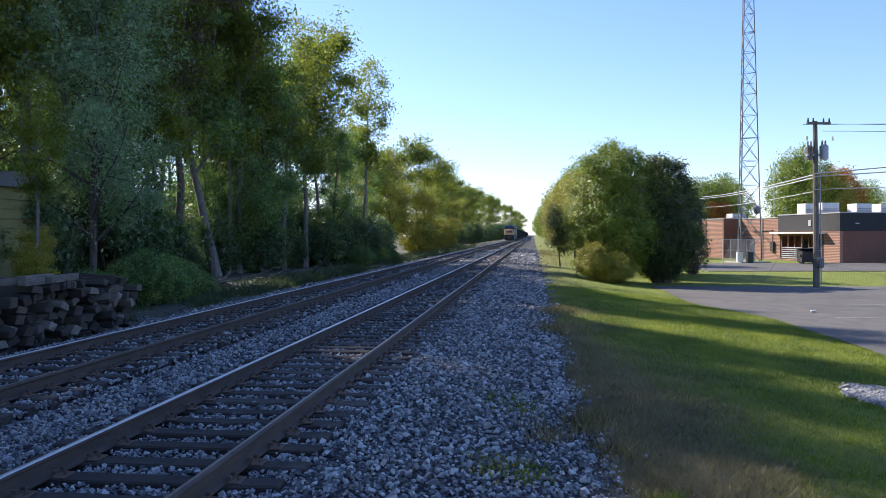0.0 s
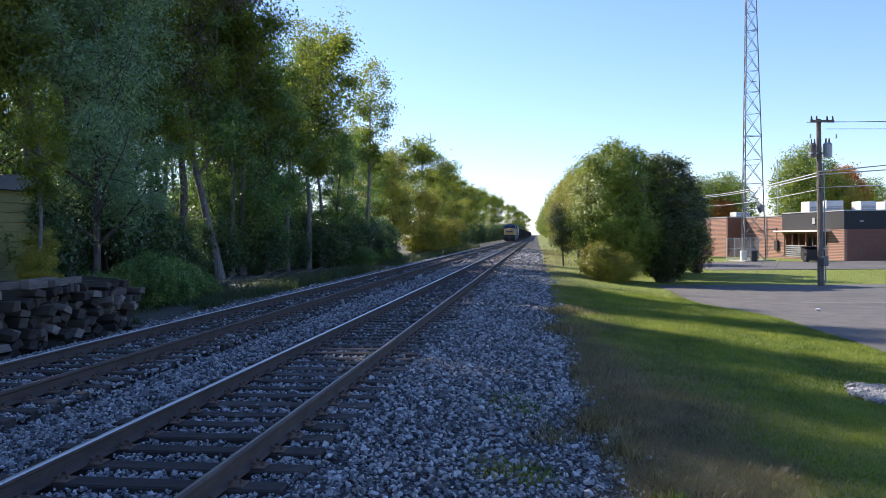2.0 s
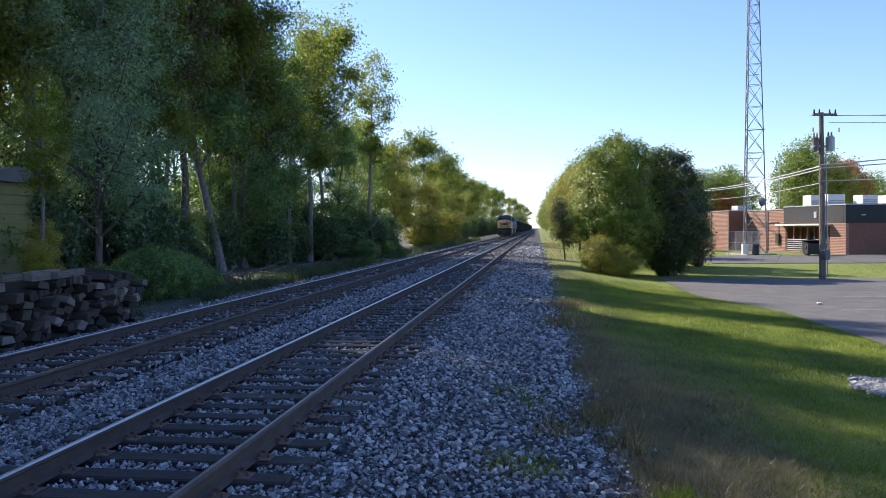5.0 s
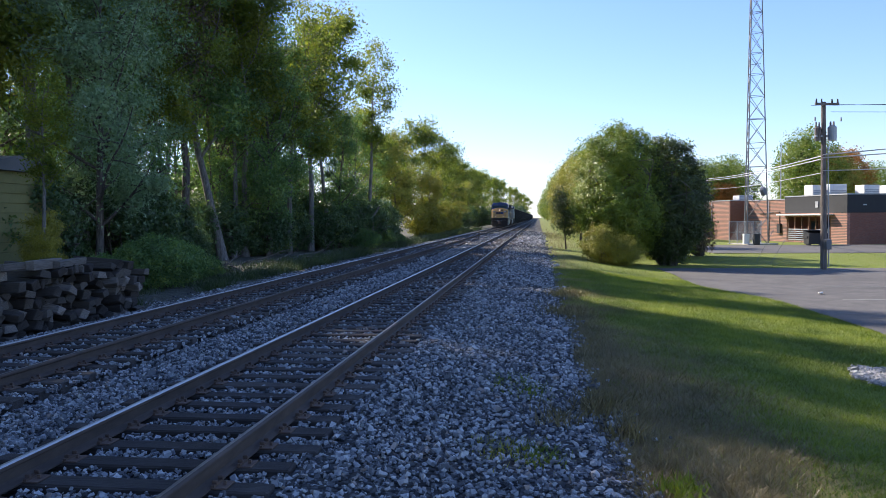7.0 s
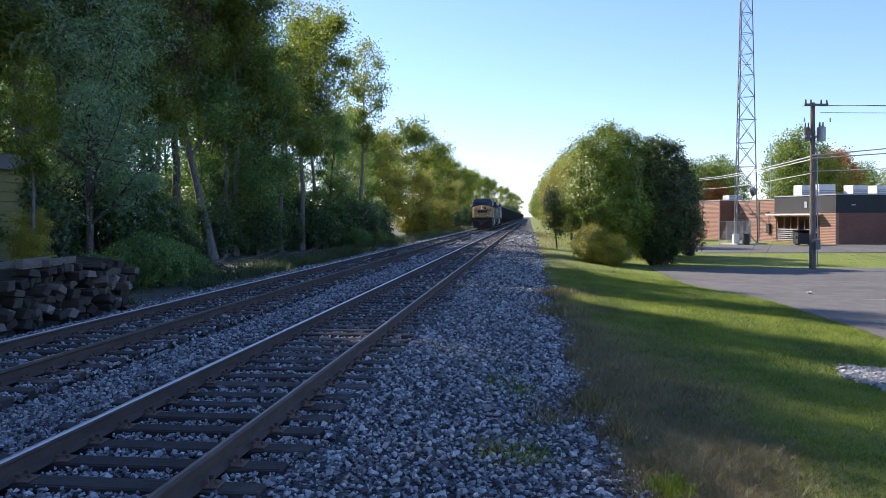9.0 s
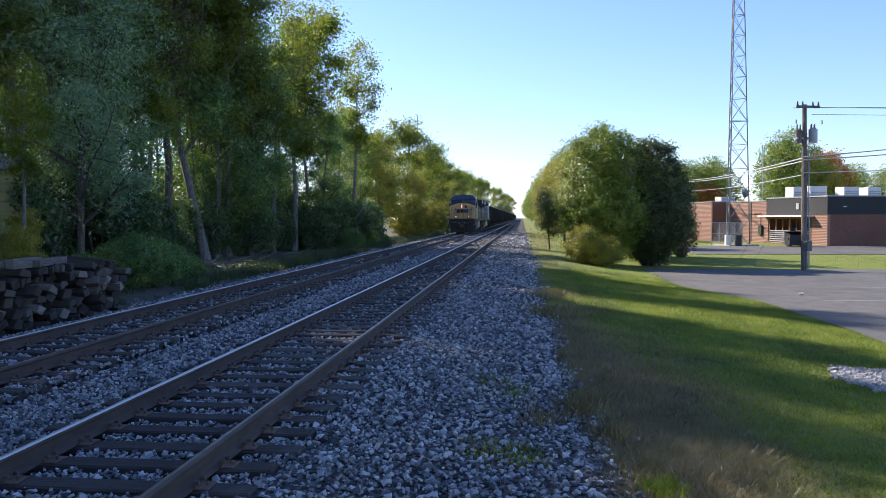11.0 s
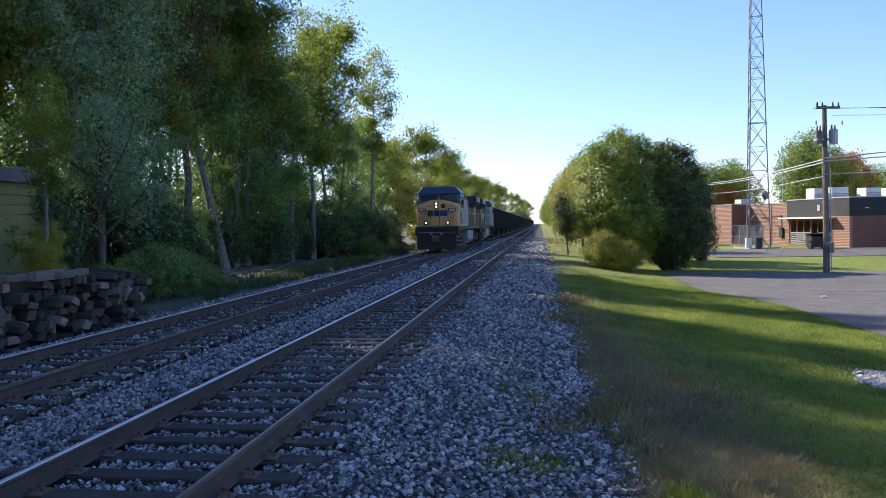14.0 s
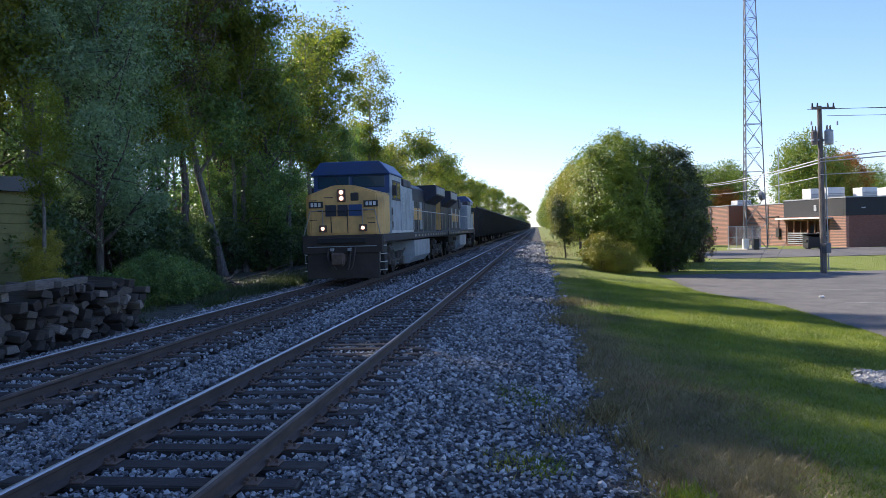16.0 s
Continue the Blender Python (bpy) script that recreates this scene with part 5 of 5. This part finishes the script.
def make_marker():
    p = thing("marker_post", "weathered pale wooden post with a leaning board at the woods' edge", "post", (-12.9, 61.0, -0.3), 15)
    part("post", boxes((-0.06, 0.06, -0.06, 0.06, 0, 2.3), bevel=0.01), M["bark_pale"], p)
    bd = part("board", boxes((-0.07, 0.07, -0.10, -0.06, 0, 2.2), bevel=0.008), M["bark_pale"], p)
    bd.matrix_basis = pose(-0.75, 0, 1.4, 0, 35, 0)


def make_brush():
    """Fallen branches and pale brush at the foot of the trees."""
    rng = random.Random(9)
    for k in range(9):
        v, f = [], []
        st = wander(rng, Vector((0, 0, 0.08)), Vector((rng.uniform(0.3, 1), rng.uniform(-0.8, 0.8), rng.uniform(0.0, 0.3))), rng.uniform(1.2, 3.0), 6, 0.15, -0.02)
        tube(st, [0.05 - 0.006 * q for q in range(7)], 5, v, f)
        for j in range(3):
            tube(wander(rng, st[2 + j], Vector((rng.gauss(0, 1), rng.gauss(0, 1), rng.uniform(0, 1))), 0.8, 4, 0.2, 0), [0.016 - 0.003 * q for q in range(5)], 4, v, f)
        o = tagged(part("fallen_branch", raw_mesh("fallen_branch", np.array([tuple(p) for p in v]), np.array(f), True), M["bark_pale"], None), "dead bare branch lying at the woods' edge", "branch", "fallen branches")
        o.location = (-13.8 + rng.uniform(-0.8, 0.9), 30 + k * 2.2, -0.22)


# ---- the train ----
SPEED, FRONT = 13.07, 237.8            # metres a second towards the camera; the engine's nose at the start


def wheelset(parent, y, r, gauge=0.75):
    bm = bmesh.new()
    for s in (-1, 1):
        rod(bm, (s * (gauge - 0.06), 0, 0), (s * (gauge + 0.07), 0, 0), r, r, 20)
        rod(bm, (s * (gauge - 0.09), 0, 0), (s * (gauge - 0.06), 0, 0), r + 0.025, r + 0.025, 20)
        for k in range(5):
            a = k * math.tau / 5
            box(bm, s * (gauge + 0.07), s * (gauge + 0.085), math.cos(a) * r * 0.6 - 0.06, math.cos(a) * r * 0.6 + 0.06, math.sin(a) * r * 0.6 - 0.06, math.sin(a) * r * 0.6 + 0.06)
    rod(bm, (-gauge, 0, 0), (gauge, 0, 0), 0.09, 0.09, 8)
    o = part("wheelset", bm, M["black"], parent, "steel wheels on an axle")
    o.location = (0, y, r)
    return o


def make_engine():
    """A six-axle road engine. y runs back from the nose's face, z up from the rail's top."""
    e = thing("locomotive", "yellow-nosed diesel locomotive with dark blue cab roof and grey sides", "locomotive", group="engines of the train")
    # nose
    bm = bmesh.new()
    plan = [(-1.48, 1.5), (-1.48, 0.22), (-1.26, 0.0), (-0.35, 0.0), (0.35, 0.0), (1.26, 0.0), (1.48, 0.22), (1.48, 1.5)]
    low = [bm.verts.new((x, y, 1.72)) for x, y in plan]
    high = [bm.verts.new((x, y + 0.04, 3.58 - max(0.0, abs(x) - 0.35) * 0.34 + y * 0.05)) for x, y in plan]
    for k in range(8):
        n = (k + 1) % 8
        bm.faces.new((low[k], low[n], high[n], high[k]))
    bm.faces.new(low[::-1])
    bm.faces.new((high[0], high[1], high[2], high[3]))
    bm.faces.new((high[0], high[3], high[4], high[7]))
    bm.faces.new((high[4], high[5], high[6], high[7]))
    bmesh.ops.recalc_face_normals(bm, faces=bm.faces)
    bmesh.ops.bevel(bm, geom=[e for e in bm.edges if e.calc_face_angle(0) > 0.3], offset=0.05, segments=2, affect="EDGES")
    nose = part("nose", bm, M["yellow"], e, "faded yellow nose")
    part("nose_door", boxes((-0.44, 0.14, -0.03, 0.02, 1.78, 2.36), bevel=0.012), M["yellow"], nose)
    part("nose_window", boxes((0.30, 0.60, -0.02, 0.04, 2.98, 3.28), bevel=0.06), M["dark_metal"], nose)
    hl = part("headlight_box", boxes((-0.20, 0.12, -0.05, 0.0, 2.95, 3.42), bevel=0.015), M["plate"], nose)
    for z in (3.08, 3.30):
        bm = bmesh.new()
        rod(bm, (-0.04, -0.05, z), (-0.04, -0.075, z), 0.085, 0.075, 14)
        part("headlight", bm, M["lamp"], hl, "lit round headlight")
    for s, x in ((-1, -1.02), (1, 1.06)):
        nb = part("number_board", boxes((x - 0.27, x + 0.27, -0.045, 0.02, 2.74, 2.98), bevel=0.01), M["dark_metal"], nose, "black number board with white bars")
        for k in range(3):
            part("bar", boxes((x - 0.19 + k * 0.14, x - 0.09 + k * 0.14, -0.052, -0.046, 2.79, 2.93)), M["paint_white"], nb)
    # the road's emblem as plain shapes
    for x0, x1, z0, z1, m in ((-0.66, -0.26, 2.42, 2.84, "navy"), (-0.20, 0.18, 2.42, 2.84, "navy"), (0.22, 0.72, 2.42, 2.84, "blue")):
        part("emblem", boxes((x0, x1, -0.036, 0.03, z0, z1)), M[m], nose, "plain dark block of the painted emblem")
    # cab
    bm = prism(bmesh.new(), [(-1.52, 1.72), (1.52, 1.72), (1.52, 4.05), (1.12, 4.48), (-1.12, 4.48), (-1.52, 4.05)], "y", 1.5, 4.1)
    bmesh.ops.bevel(bm, geom=list(bm.edges), offset=0.04, segments=2, affect="EDGES")
    cab = part("cab", bm, [M["grey"]], e, "grey cab sides")
    bm = prism(bmesh.new(), [(-1.56, 4.08), (-1.56, 4.02), (1.56, 4.02), (1.56, 4.08), (1.15, 4.54), (-1.15, 4.54)], "y", 1.25, 4.3)
    bmesh.ops.bevel(bm, geom=list(bm.edges), offset=0.03, segments=1, affect="EDGES")
    part("cab_roof", bm, M["blue"], cab, "dark blue cab roof")
    part("cab_front", boxes((-1.50, 1.50, 1.44, 1.5, 3.3, 4.04), bevel=0.01), M["blue"], cab, "dark blue band round the windows")
    for x0, x1 in ((-1.32, -0.06), (0.06, 1.32)):
        w = part("windscreen", boxes((x0, x1, 1.40, 1.44, 3.54, 3.98), bevel=0.02), M["glass"], cab, "tinted windscreen")
        part("wiper", rods([(((x0 + x1) / 2, 1.38, 3.98), ((x0 + x1) / 2 + 0.3, 1.38, 3.65))], 0.012, 4), M["dark_metal"], w)
    for s in (-1, 1):
        for y0 in (1.95, 2.85):
            part("side_window", boxes((s * 1.525 - 0.02, s * 1.525 + 0.02, y0, y0 + 0.75, 3.1, 3.75), bevel=0.01), M["glass"], cab)
        part("side_door", boxes((s * 1.53 - 0.02, s * 1.53 + 0.02, 3.72, 4.05, 1.8, 3.7), bevel=0.01), M["grey"], cab)
        part("mirror", boxes((s * 1.62 - 0.09, s * 1.62 + 0.09, 1.85, 1.90, 3.2, 3.6), bevel=0.01), M["dark_metal"], cab)
    part("horn", rods([((-0.3, 3.2, 4.62), (0.3, 3.2, 4.62)), ((0, 2.6, 4.62), (0, 3.2, 4.62)), ((0, 3.2, 4.5), (0, 3.2, 4.62))], 0.05, 6), M["dark_metal"], cab)
    # underframe and long hood
    part("underframe", boxes((-1.52, 1.52, -0.15, 20.9, 1.42, 1.72), bevel=0.02), M["navy"], e, "sooty dark side sill")
    for s in (-1, 1):
        for k in range(12):
            part("sill_mark", boxes((s * 1.525 - 0.006, s * 1.525 + 0.006, 7.4 + k * 1.05, 7.9 + k * 1.05, 1.52, 1.62)), M["pale_mark"], e, "pale reflective mark")
    part("equipment_cabinet", boxes((-1.50, 1.50, 4.1, 7.0, 1.72, 3.70), bevel=0.03), M["grey"], e, "grey cabinet behind the cab")
    bm = prism(bmesh.new(), [(-0.92, 1.72), (0.92, 1.72), (0.92, 3.95), (0.6, 4.20), (-0.6, 4.20), (-0.92, 3.95)], "y", 7.0, 19.9)
    hood = part("hood", bm, M["navy"], e, "sooty dark blue long hood")
    for s in (-1, 1):
        for k in range(9):
            part("hood_door", boxes((s * 0.93 - 0.018, s * 0.93 + 0.018, 7.3 + k * 0.95, 8.15 + k * 0.95, 1.85, 3.3), bevel=0.008), M["navy"] if k % 3 else M["grey"], hood)
        for k in range(3):
            part("emblem", boxes((s * 0.955 - 0.004, s * 0.955 + 0.004, 9.4 + k * 1.5, 10.5 + k * 1.5, 2.35, 2.95)), M["yellow"], hood, "plain yellow block of the painted emblem")
    part("exhaust", boxes((-0.4, 0.4, 10.2, 11.4, 4.2, 4.42), bevel=0.03), M["black"], hood)
    part("blower", boxes((-1.0, 1.0, 7.1, 8.6, 3.45, 4.15), bevel=0.05), M["navy"], hood)
    bm = prism(bmesh.new(), [(-0.95, 3.3), (0.95, 3.3), (1.55, 3.75), (1.55, 4.3), (-1.55, 4.3), (-1.55, 3.75)], "y", 15.2, 19.6)
    rad = part("radiator", bm, M["navy"], hood, "flared radiator housing")
    for s in (-1, 1):
        part("grille", boxes((s * 1.56 - 0.012, s * 1.56 + 0.012, 15.5, 19.3, 3.82, 4.22)), M["galv"], rad)
    part("hood_end", boxes((-0.9, 0.9, 19.9, 19.96, 1.75, 3.9), bevel=0.02), M["yellow"], hood, "yellow rear end")
    for s in (-1, 1):
        part("side_panel", boxes((s * 1.53 - 0.012, s * 1.53 + 0.012, 1.62, 1.86, 1.85, 2.75), bevel=0.006), M["pale_mark"], cab, "pale panel with dark slots")
        for z in (1.95, 2.45):
            part("slot", boxes((s * 1.545 - 0.012, s * 1.545 + 0.012, 1.66, 1.82, z, z + 0.24)), M["dark_metal"], cab)
        for k in range(3):
            part("cabinet_door", boxes((s * 1.51 - 0.014, s * 1.51 + 0.014, 4.25 + k * 0.92, 5.08 + k * 0.92, 1.85, 3.45), bevel=0.01), M["grey"], e)
    part("nose_handrail", rods([((-0.95, -0.09, 2.62), (0.95, -0.09, 2.62)), ((-0.45, -0.09, 2.62), (-0.45, -0.03, 1.80)), ((0.17, -0.09, 2.62), (0.17, -0.03, 1.80))], 0.016, 5), M["dark_metal"], e)
    part("nose_latch", rods([((-0.7, -0.05, 3.12), (-0.35, -0.05, 3.12))], 0.014, 5), M["dark_metal"], nose)
    for s in (-1, 1):
        for z in (2.05, 2.35, 2.65, 2.95, 3.25):
            part("grab_iron", rods([((s * 1.545, 4.16, z), (s * 1.545, 4.46, z))], 0.014, 5), M["paint_white"], cab)
        part("sill_stripe", boxes((s * 1.528 - 0.006, s * 1.528 + 0.006, 1.6, 7.0, 1.74, 1.84)), M["paint_white"], e, "thin white stripe over the sill")
        part("air_filter_box", boxes((s * 1.30 - 0.22, s * 1.30 + 0.22, 4.6, 6.6, 3.70, 4.02), bevel=0.03), M["navy"], e)
        part("window_frame", boxes((s * 1.535 - 0.012, s * 1.535 + 0.012, 1.88, 3.67, 3.03, 3.10), (s * 1.535 - 0.012, s * 1.535 + 0.012, 1.88, 3.67, 3.75, 3.82)), M["dark_metal"], cab)
    part("roof_rail", rods([((-0.9, 4.4, 4.30), (0.9, 4.4, 4.30)), ((-0.9, 4.4, 3.72), (-0.9, 4.4, 4.30)), ((0.9, 4.4, 3.72), (0.9, 4.4, 4.30))], 0.02, 5), M["dark_metal"], e)
    for x, z in ((-1.12, 2.30), (1.05, 2.32), (-1.1, 3.02), (1.08, 2.15)):
        part("grab_iron", rods([((x - 0.14, -0.05, z), (x + 0.14, -0.05, z))], 0.014, 5), M["dark_metal"], nose)
    for x in (-0.36, 0.30):
        part("hose_bracket", boxes((x - 0.06, x + 0.06, -0.46, -0.29, 1.14, 1.24)), M["galv"], e)
    # handrails
    for s in (-1, 1):
        part("handrail", rods([((s * 1.47, 7.1, 2.75), (s * 1.47, 20.3, 2.75))], 0.022, 5), M["paint_white"], e, "white handrail")
        for k in range(9):
            y = 7.3 + k * 1.6
            part("stanchion", rods([((s * 1.47, y, 1.72), (s * 1.47, y, 2.75))], 0.02, 5), M["pale_mark"], e)
        part("grab_rail", rods([((s * 1.40, -0.28, 0.75), (s * 1.44, -0.28, 1.72)), ((s * 1.44, -0.28, 1.72), (s * 1.22, -0.10, 2.62)), ((s * 1.22, -0.10, 2.62), (s * 0.75, -0.10, 2.66)), ((s * 0.75, -0.10, 2.66), (s * 0.75, -0.10, 1.75))], 0.020, 5), M["pale_mark"], e, "pale front handrail")
        st = part("step_well", boxes((s * 1.32 - 0.16, s * 1.32 + 0.16, 0.15, 0.75, 0.35, 1.42)), M["black"], e)
        for k in range(4):
            part("step", boxes((s * 1.34 - 0.19, s * 1.34 + 0.19, 0.05, 0.5, 0.38 + k * 0.3, 0.41 + k * 0.3)), M["paint_white"], st)
        part("ditch_light_box", boxes((s * 0.76 - 0.14, s * 0.76 + 0.14, -0.12, 0.0, 1.84, 2.10), bevel=0.01), M["plate"], e)
        bm = bmesh.new()
        rod(bm, (s * 0.76, -0.12, 1.97), (s * 0.76, -0.145, 1.97), 0.07, 0.065, 14)
        part("ditch_light", bm, M["lamp"], e, "lit round ditch light")
    # front end
    bm = prism(bmesh.new(), [(-0.25, 0.12), (-0.05, 0.12), (0.05, 1.42), (-0.15, 1.42)], "x", -1.35, 1.35)
    part("pilot", bm, M["grime"], e, "grimy dark pilot plough")
    part("buffer_beam", boxes((-1.5, 1.5, -0.30, 0.0, 1.05, 1.72), bevel=0.02), M["grime"], e)
    part("anticlimber", boxes((-0.9, 0.9, -0.42, -0.28, 1.42, 1.62), bevel=0.02), M["black"], e)
    bm = boxes((-0.14, 0.14, -0.95, -0.2, 0.72, 1.02), bevel=0.04)
    box(bm, -0.24, 0.24, -1.1, -0.8, 0.62, 1.08, bevel=0.06)
    part("coupler", bm, M["plate"], e, "rusty knuckle coupler")
    for s in (-0.5, -0.34, 0.34, 0.5):
        part("air_hose", rods([((s, -0.32, 1.25), (s, -0.50, 0.95)), ((s, -0.50, 0.95), (s * 0.8, -0.45, 0.55)), ((s * 0.8, -0.45, 0.55), (s * 0.6, -0.40, 0.45))], 0.028, 5), M["gear"], e)
    part("uncoupling_lever", rods([((-1.3, -0.34, 1.3), (1.3, -0.34, 1.3))], 0.016, 5), M["galv"], e)
    # tank and running gear
    bm = prism(bmesh.new(), [(-1.42, 1.35), (1.42, 1.35), (1.42, 0.6), (1.1, 0.28), (-1.1, 0.28), (-1.42, 0.6)], "y", 7.8, 13.0)
    part("fuel_tank", bm, M["grey"], e, "grey fuel tank")
    sets = []
    for y in (3.5, 17.1):
        tr = part("truck", boxes((-1.18, -1.02, -2.5, 2.5, 0.55, 0.95), (1.02, 1.18, -2.5, 2.5, 0.55, 0.95), (-1.1, 1.1, -0.4, 0.4, 0.6, 1.3), bevel=0.02), M["black"], e)
        tr.location = (0, y, 0)
        for s in (-1, 1):
            for d in (-1.3, -0.65, 0.65, 1.3):
                part("spring", rods([((s * 1.24, d, 0.50), (s * 1.24, d, 0.92))], 0.09, 8), M["gear"], tr)
            part("brake_rod", rods([((s * 1.30, -2.3, 1.05), (s * 1.30, -0.9, 0.62)), ((s * 1.30, 2.3, 1.05), (s * 1.30, 0.9, 0.62)), ((s * 1.30, -0.9, 0.62), (s * 1.30, 0.9, 0.62))], 0.035, 5), M["gear"], tr)
            part("brake_cylinder", rods([((s * 1.32, -1.9, 1.12), (s * 1.32, -1.35, 1.12))], 0.13, 10), M["gear"], tr)
            part("sand_pipe", rods([((s * 1.15, -2.75, 1.35), (s * 1.15, -2.6, 0.25))], 0.03, 5), M["galv"], tr)
        for d in (-1.95, 0.0, 1.95):
            sets.append(wheelset(tr, d, 0.53))
            for s in (-1, 1):
                part("axle_box", boxes((s * 1.2 - 0.1, s * 1.2 + 0.1, d - 0.2, d + 0.2, 0.38, 0.72), bevel=0.03), M["gear"], tr)
    return e, sets


def make_hopper(rng):
    """A high-sided coal car, 16.2 m between couplers; y runs back from its front end."""
    c = thing("coal_car", "black high-sided coal car with ribbed steel sides", "freight car", group="coal cars of the train")
    bm = bmesh.new()
    box(bm, -1.55, -1.49, 0.9, 15.3, 1.0, 3.72)
    box(bm, 1.49, 1.55, 0.9, 15.3, 1.0, 3.72)
    box(bm, -1.49, 1.49, 0.9, 0.96, 1.0, 3.72)
    box(bm, -1.49, 1.49, 15.24, 15.3, 1.0, 3.72)
    box(bm, -1.49, 1.49, 0.96, 15.24, 1.0, 1.1)
    part("body", bm, M["car"], c)
    part("top_chord", boxes((-1.60, -1.44, 0.85, 15.35, 3.70, 3.84), (1.44, 1.60, 0.85, 15.35, 3.70, 3.84), bevel=0.01), M["car"], c)
    for s in (-1, 1):
        for k in range(11):
            y = 1.1 + k * 1.38
            part("rib", boxes((s * 1.60 - 0.055, s * 1.60 + 0.055, y, y + 0.12, 1.0, 3.70)), M["car"], c)
    xs, ys = np.linspace(-1.48, 1.48, 9), np.linspace(0.97, 15.23, 40)
    part("coal_load", grid_mesh("coal_load", xs, ys, lambda x, y: 3.45 + 0.45 * (1 - (x / 1.5) ** 2) * min(1, (y - 0.9) / 2, (15.3 - y) / 2) + 0.06 * noise.noise((x * 3, y * 3, 0))), M["coal"], c, "heaped black coal")
    part("sill", boxes((-0.25, 0.25, -0.2, 16.2, 0.85, 1.05)), M["car"], c)
    part("coupler", boxes((-0.12, 0.12, -0.35, 0.1, 0.72, 0.95), (-0.12, 0.12, 16.1, 16.5, 0.72, 0.95)), M["plate"], c)
    for y in (2.2, 14.0):
        tr = part("truck", boxes((-1.12, -0.98, -1.25, 1.25, 0.35, 0.7), (0.98, 1.12, -1.25, 1.25, 0.35, 0.7), (-1.1, 1.1, -0.2, 0.2, 0.4, 0.85), bevel=0.02), M["black"], c)
        tr.location = (0, y, 0)
        for d in (-0.88, 0.88):
            wheelset(tr, d, 0.46)
    part("ladder", rods([((1.63, 0.95, 1.2 + k * 0.4), (1.63, 1.35, 1.2 + k * 0.4)) for k in range(6)], 0.02, 4), M["car"], c)
    return c


make_ground()
make_bed()
make_track("track_near", TRACK_A, "near railway track with dark wooden ties and rusty rails", -9.0, 172, True)
make_track("track_far", TRACK_B, "second railway track with dark wooden ties and rusty rails", -9.0, 182, False)
make_stones()
make_lot()
make_gravel_patch()
make_litter()
make_grass()
make_weeds()
make_wayside_weeds()
make_woods()
make_right_trees()
make_pile()
make_brush()
make_left_shed()
make_marker()
make_pole()
make_tower()
make_building()
engine, engine_sets = make_engine()
second = copy_thing(engine, pose(0, 0, 0))
tagged(second, "dark blue and yellow diesel locomotive behind the leading one")
second_sets = [o for o in second.children_recursive if o.name.startswith("wheelset")]
first_car = make_hopper(random.Random(1))
cars = [first_car] + [copy_thing(first_car, pose(0, 0, 0)) for _ in range(33)]


def motions():
    """The train comes on at one speed; each engine and car is keyed on the far track, and the engines' wheels roll."""
    times = [0, 0.1, 0.2, 0.4] + [k * 0.5 for k in range(2, 31)] + [15.2, 15.4, 15.6, 15.8, 15.9, 16.0]
    times = sorted(set(round(t, 2) for t in times))
    behind = [(engine, 0.0), (second, 42.3)] + [(c, 44.4 + 16.55 * k) for k, c in enumerate(cars)]
    for ob, back in behind:
        walk(ob, [(t, pose(TRACK_B, FRONT - SPEED * t + back, RAIL, 0, 0, 180 if ob is second else 0)) for t in times])
    for ob in engine_sets + second_sets:
        y = ob.location.y
        walk(ob, [(k / 30, pose(0, y, 0.53, 47.1 * k * (-1 if ob in second_sets else 1))) for k in range(481)])


motions()
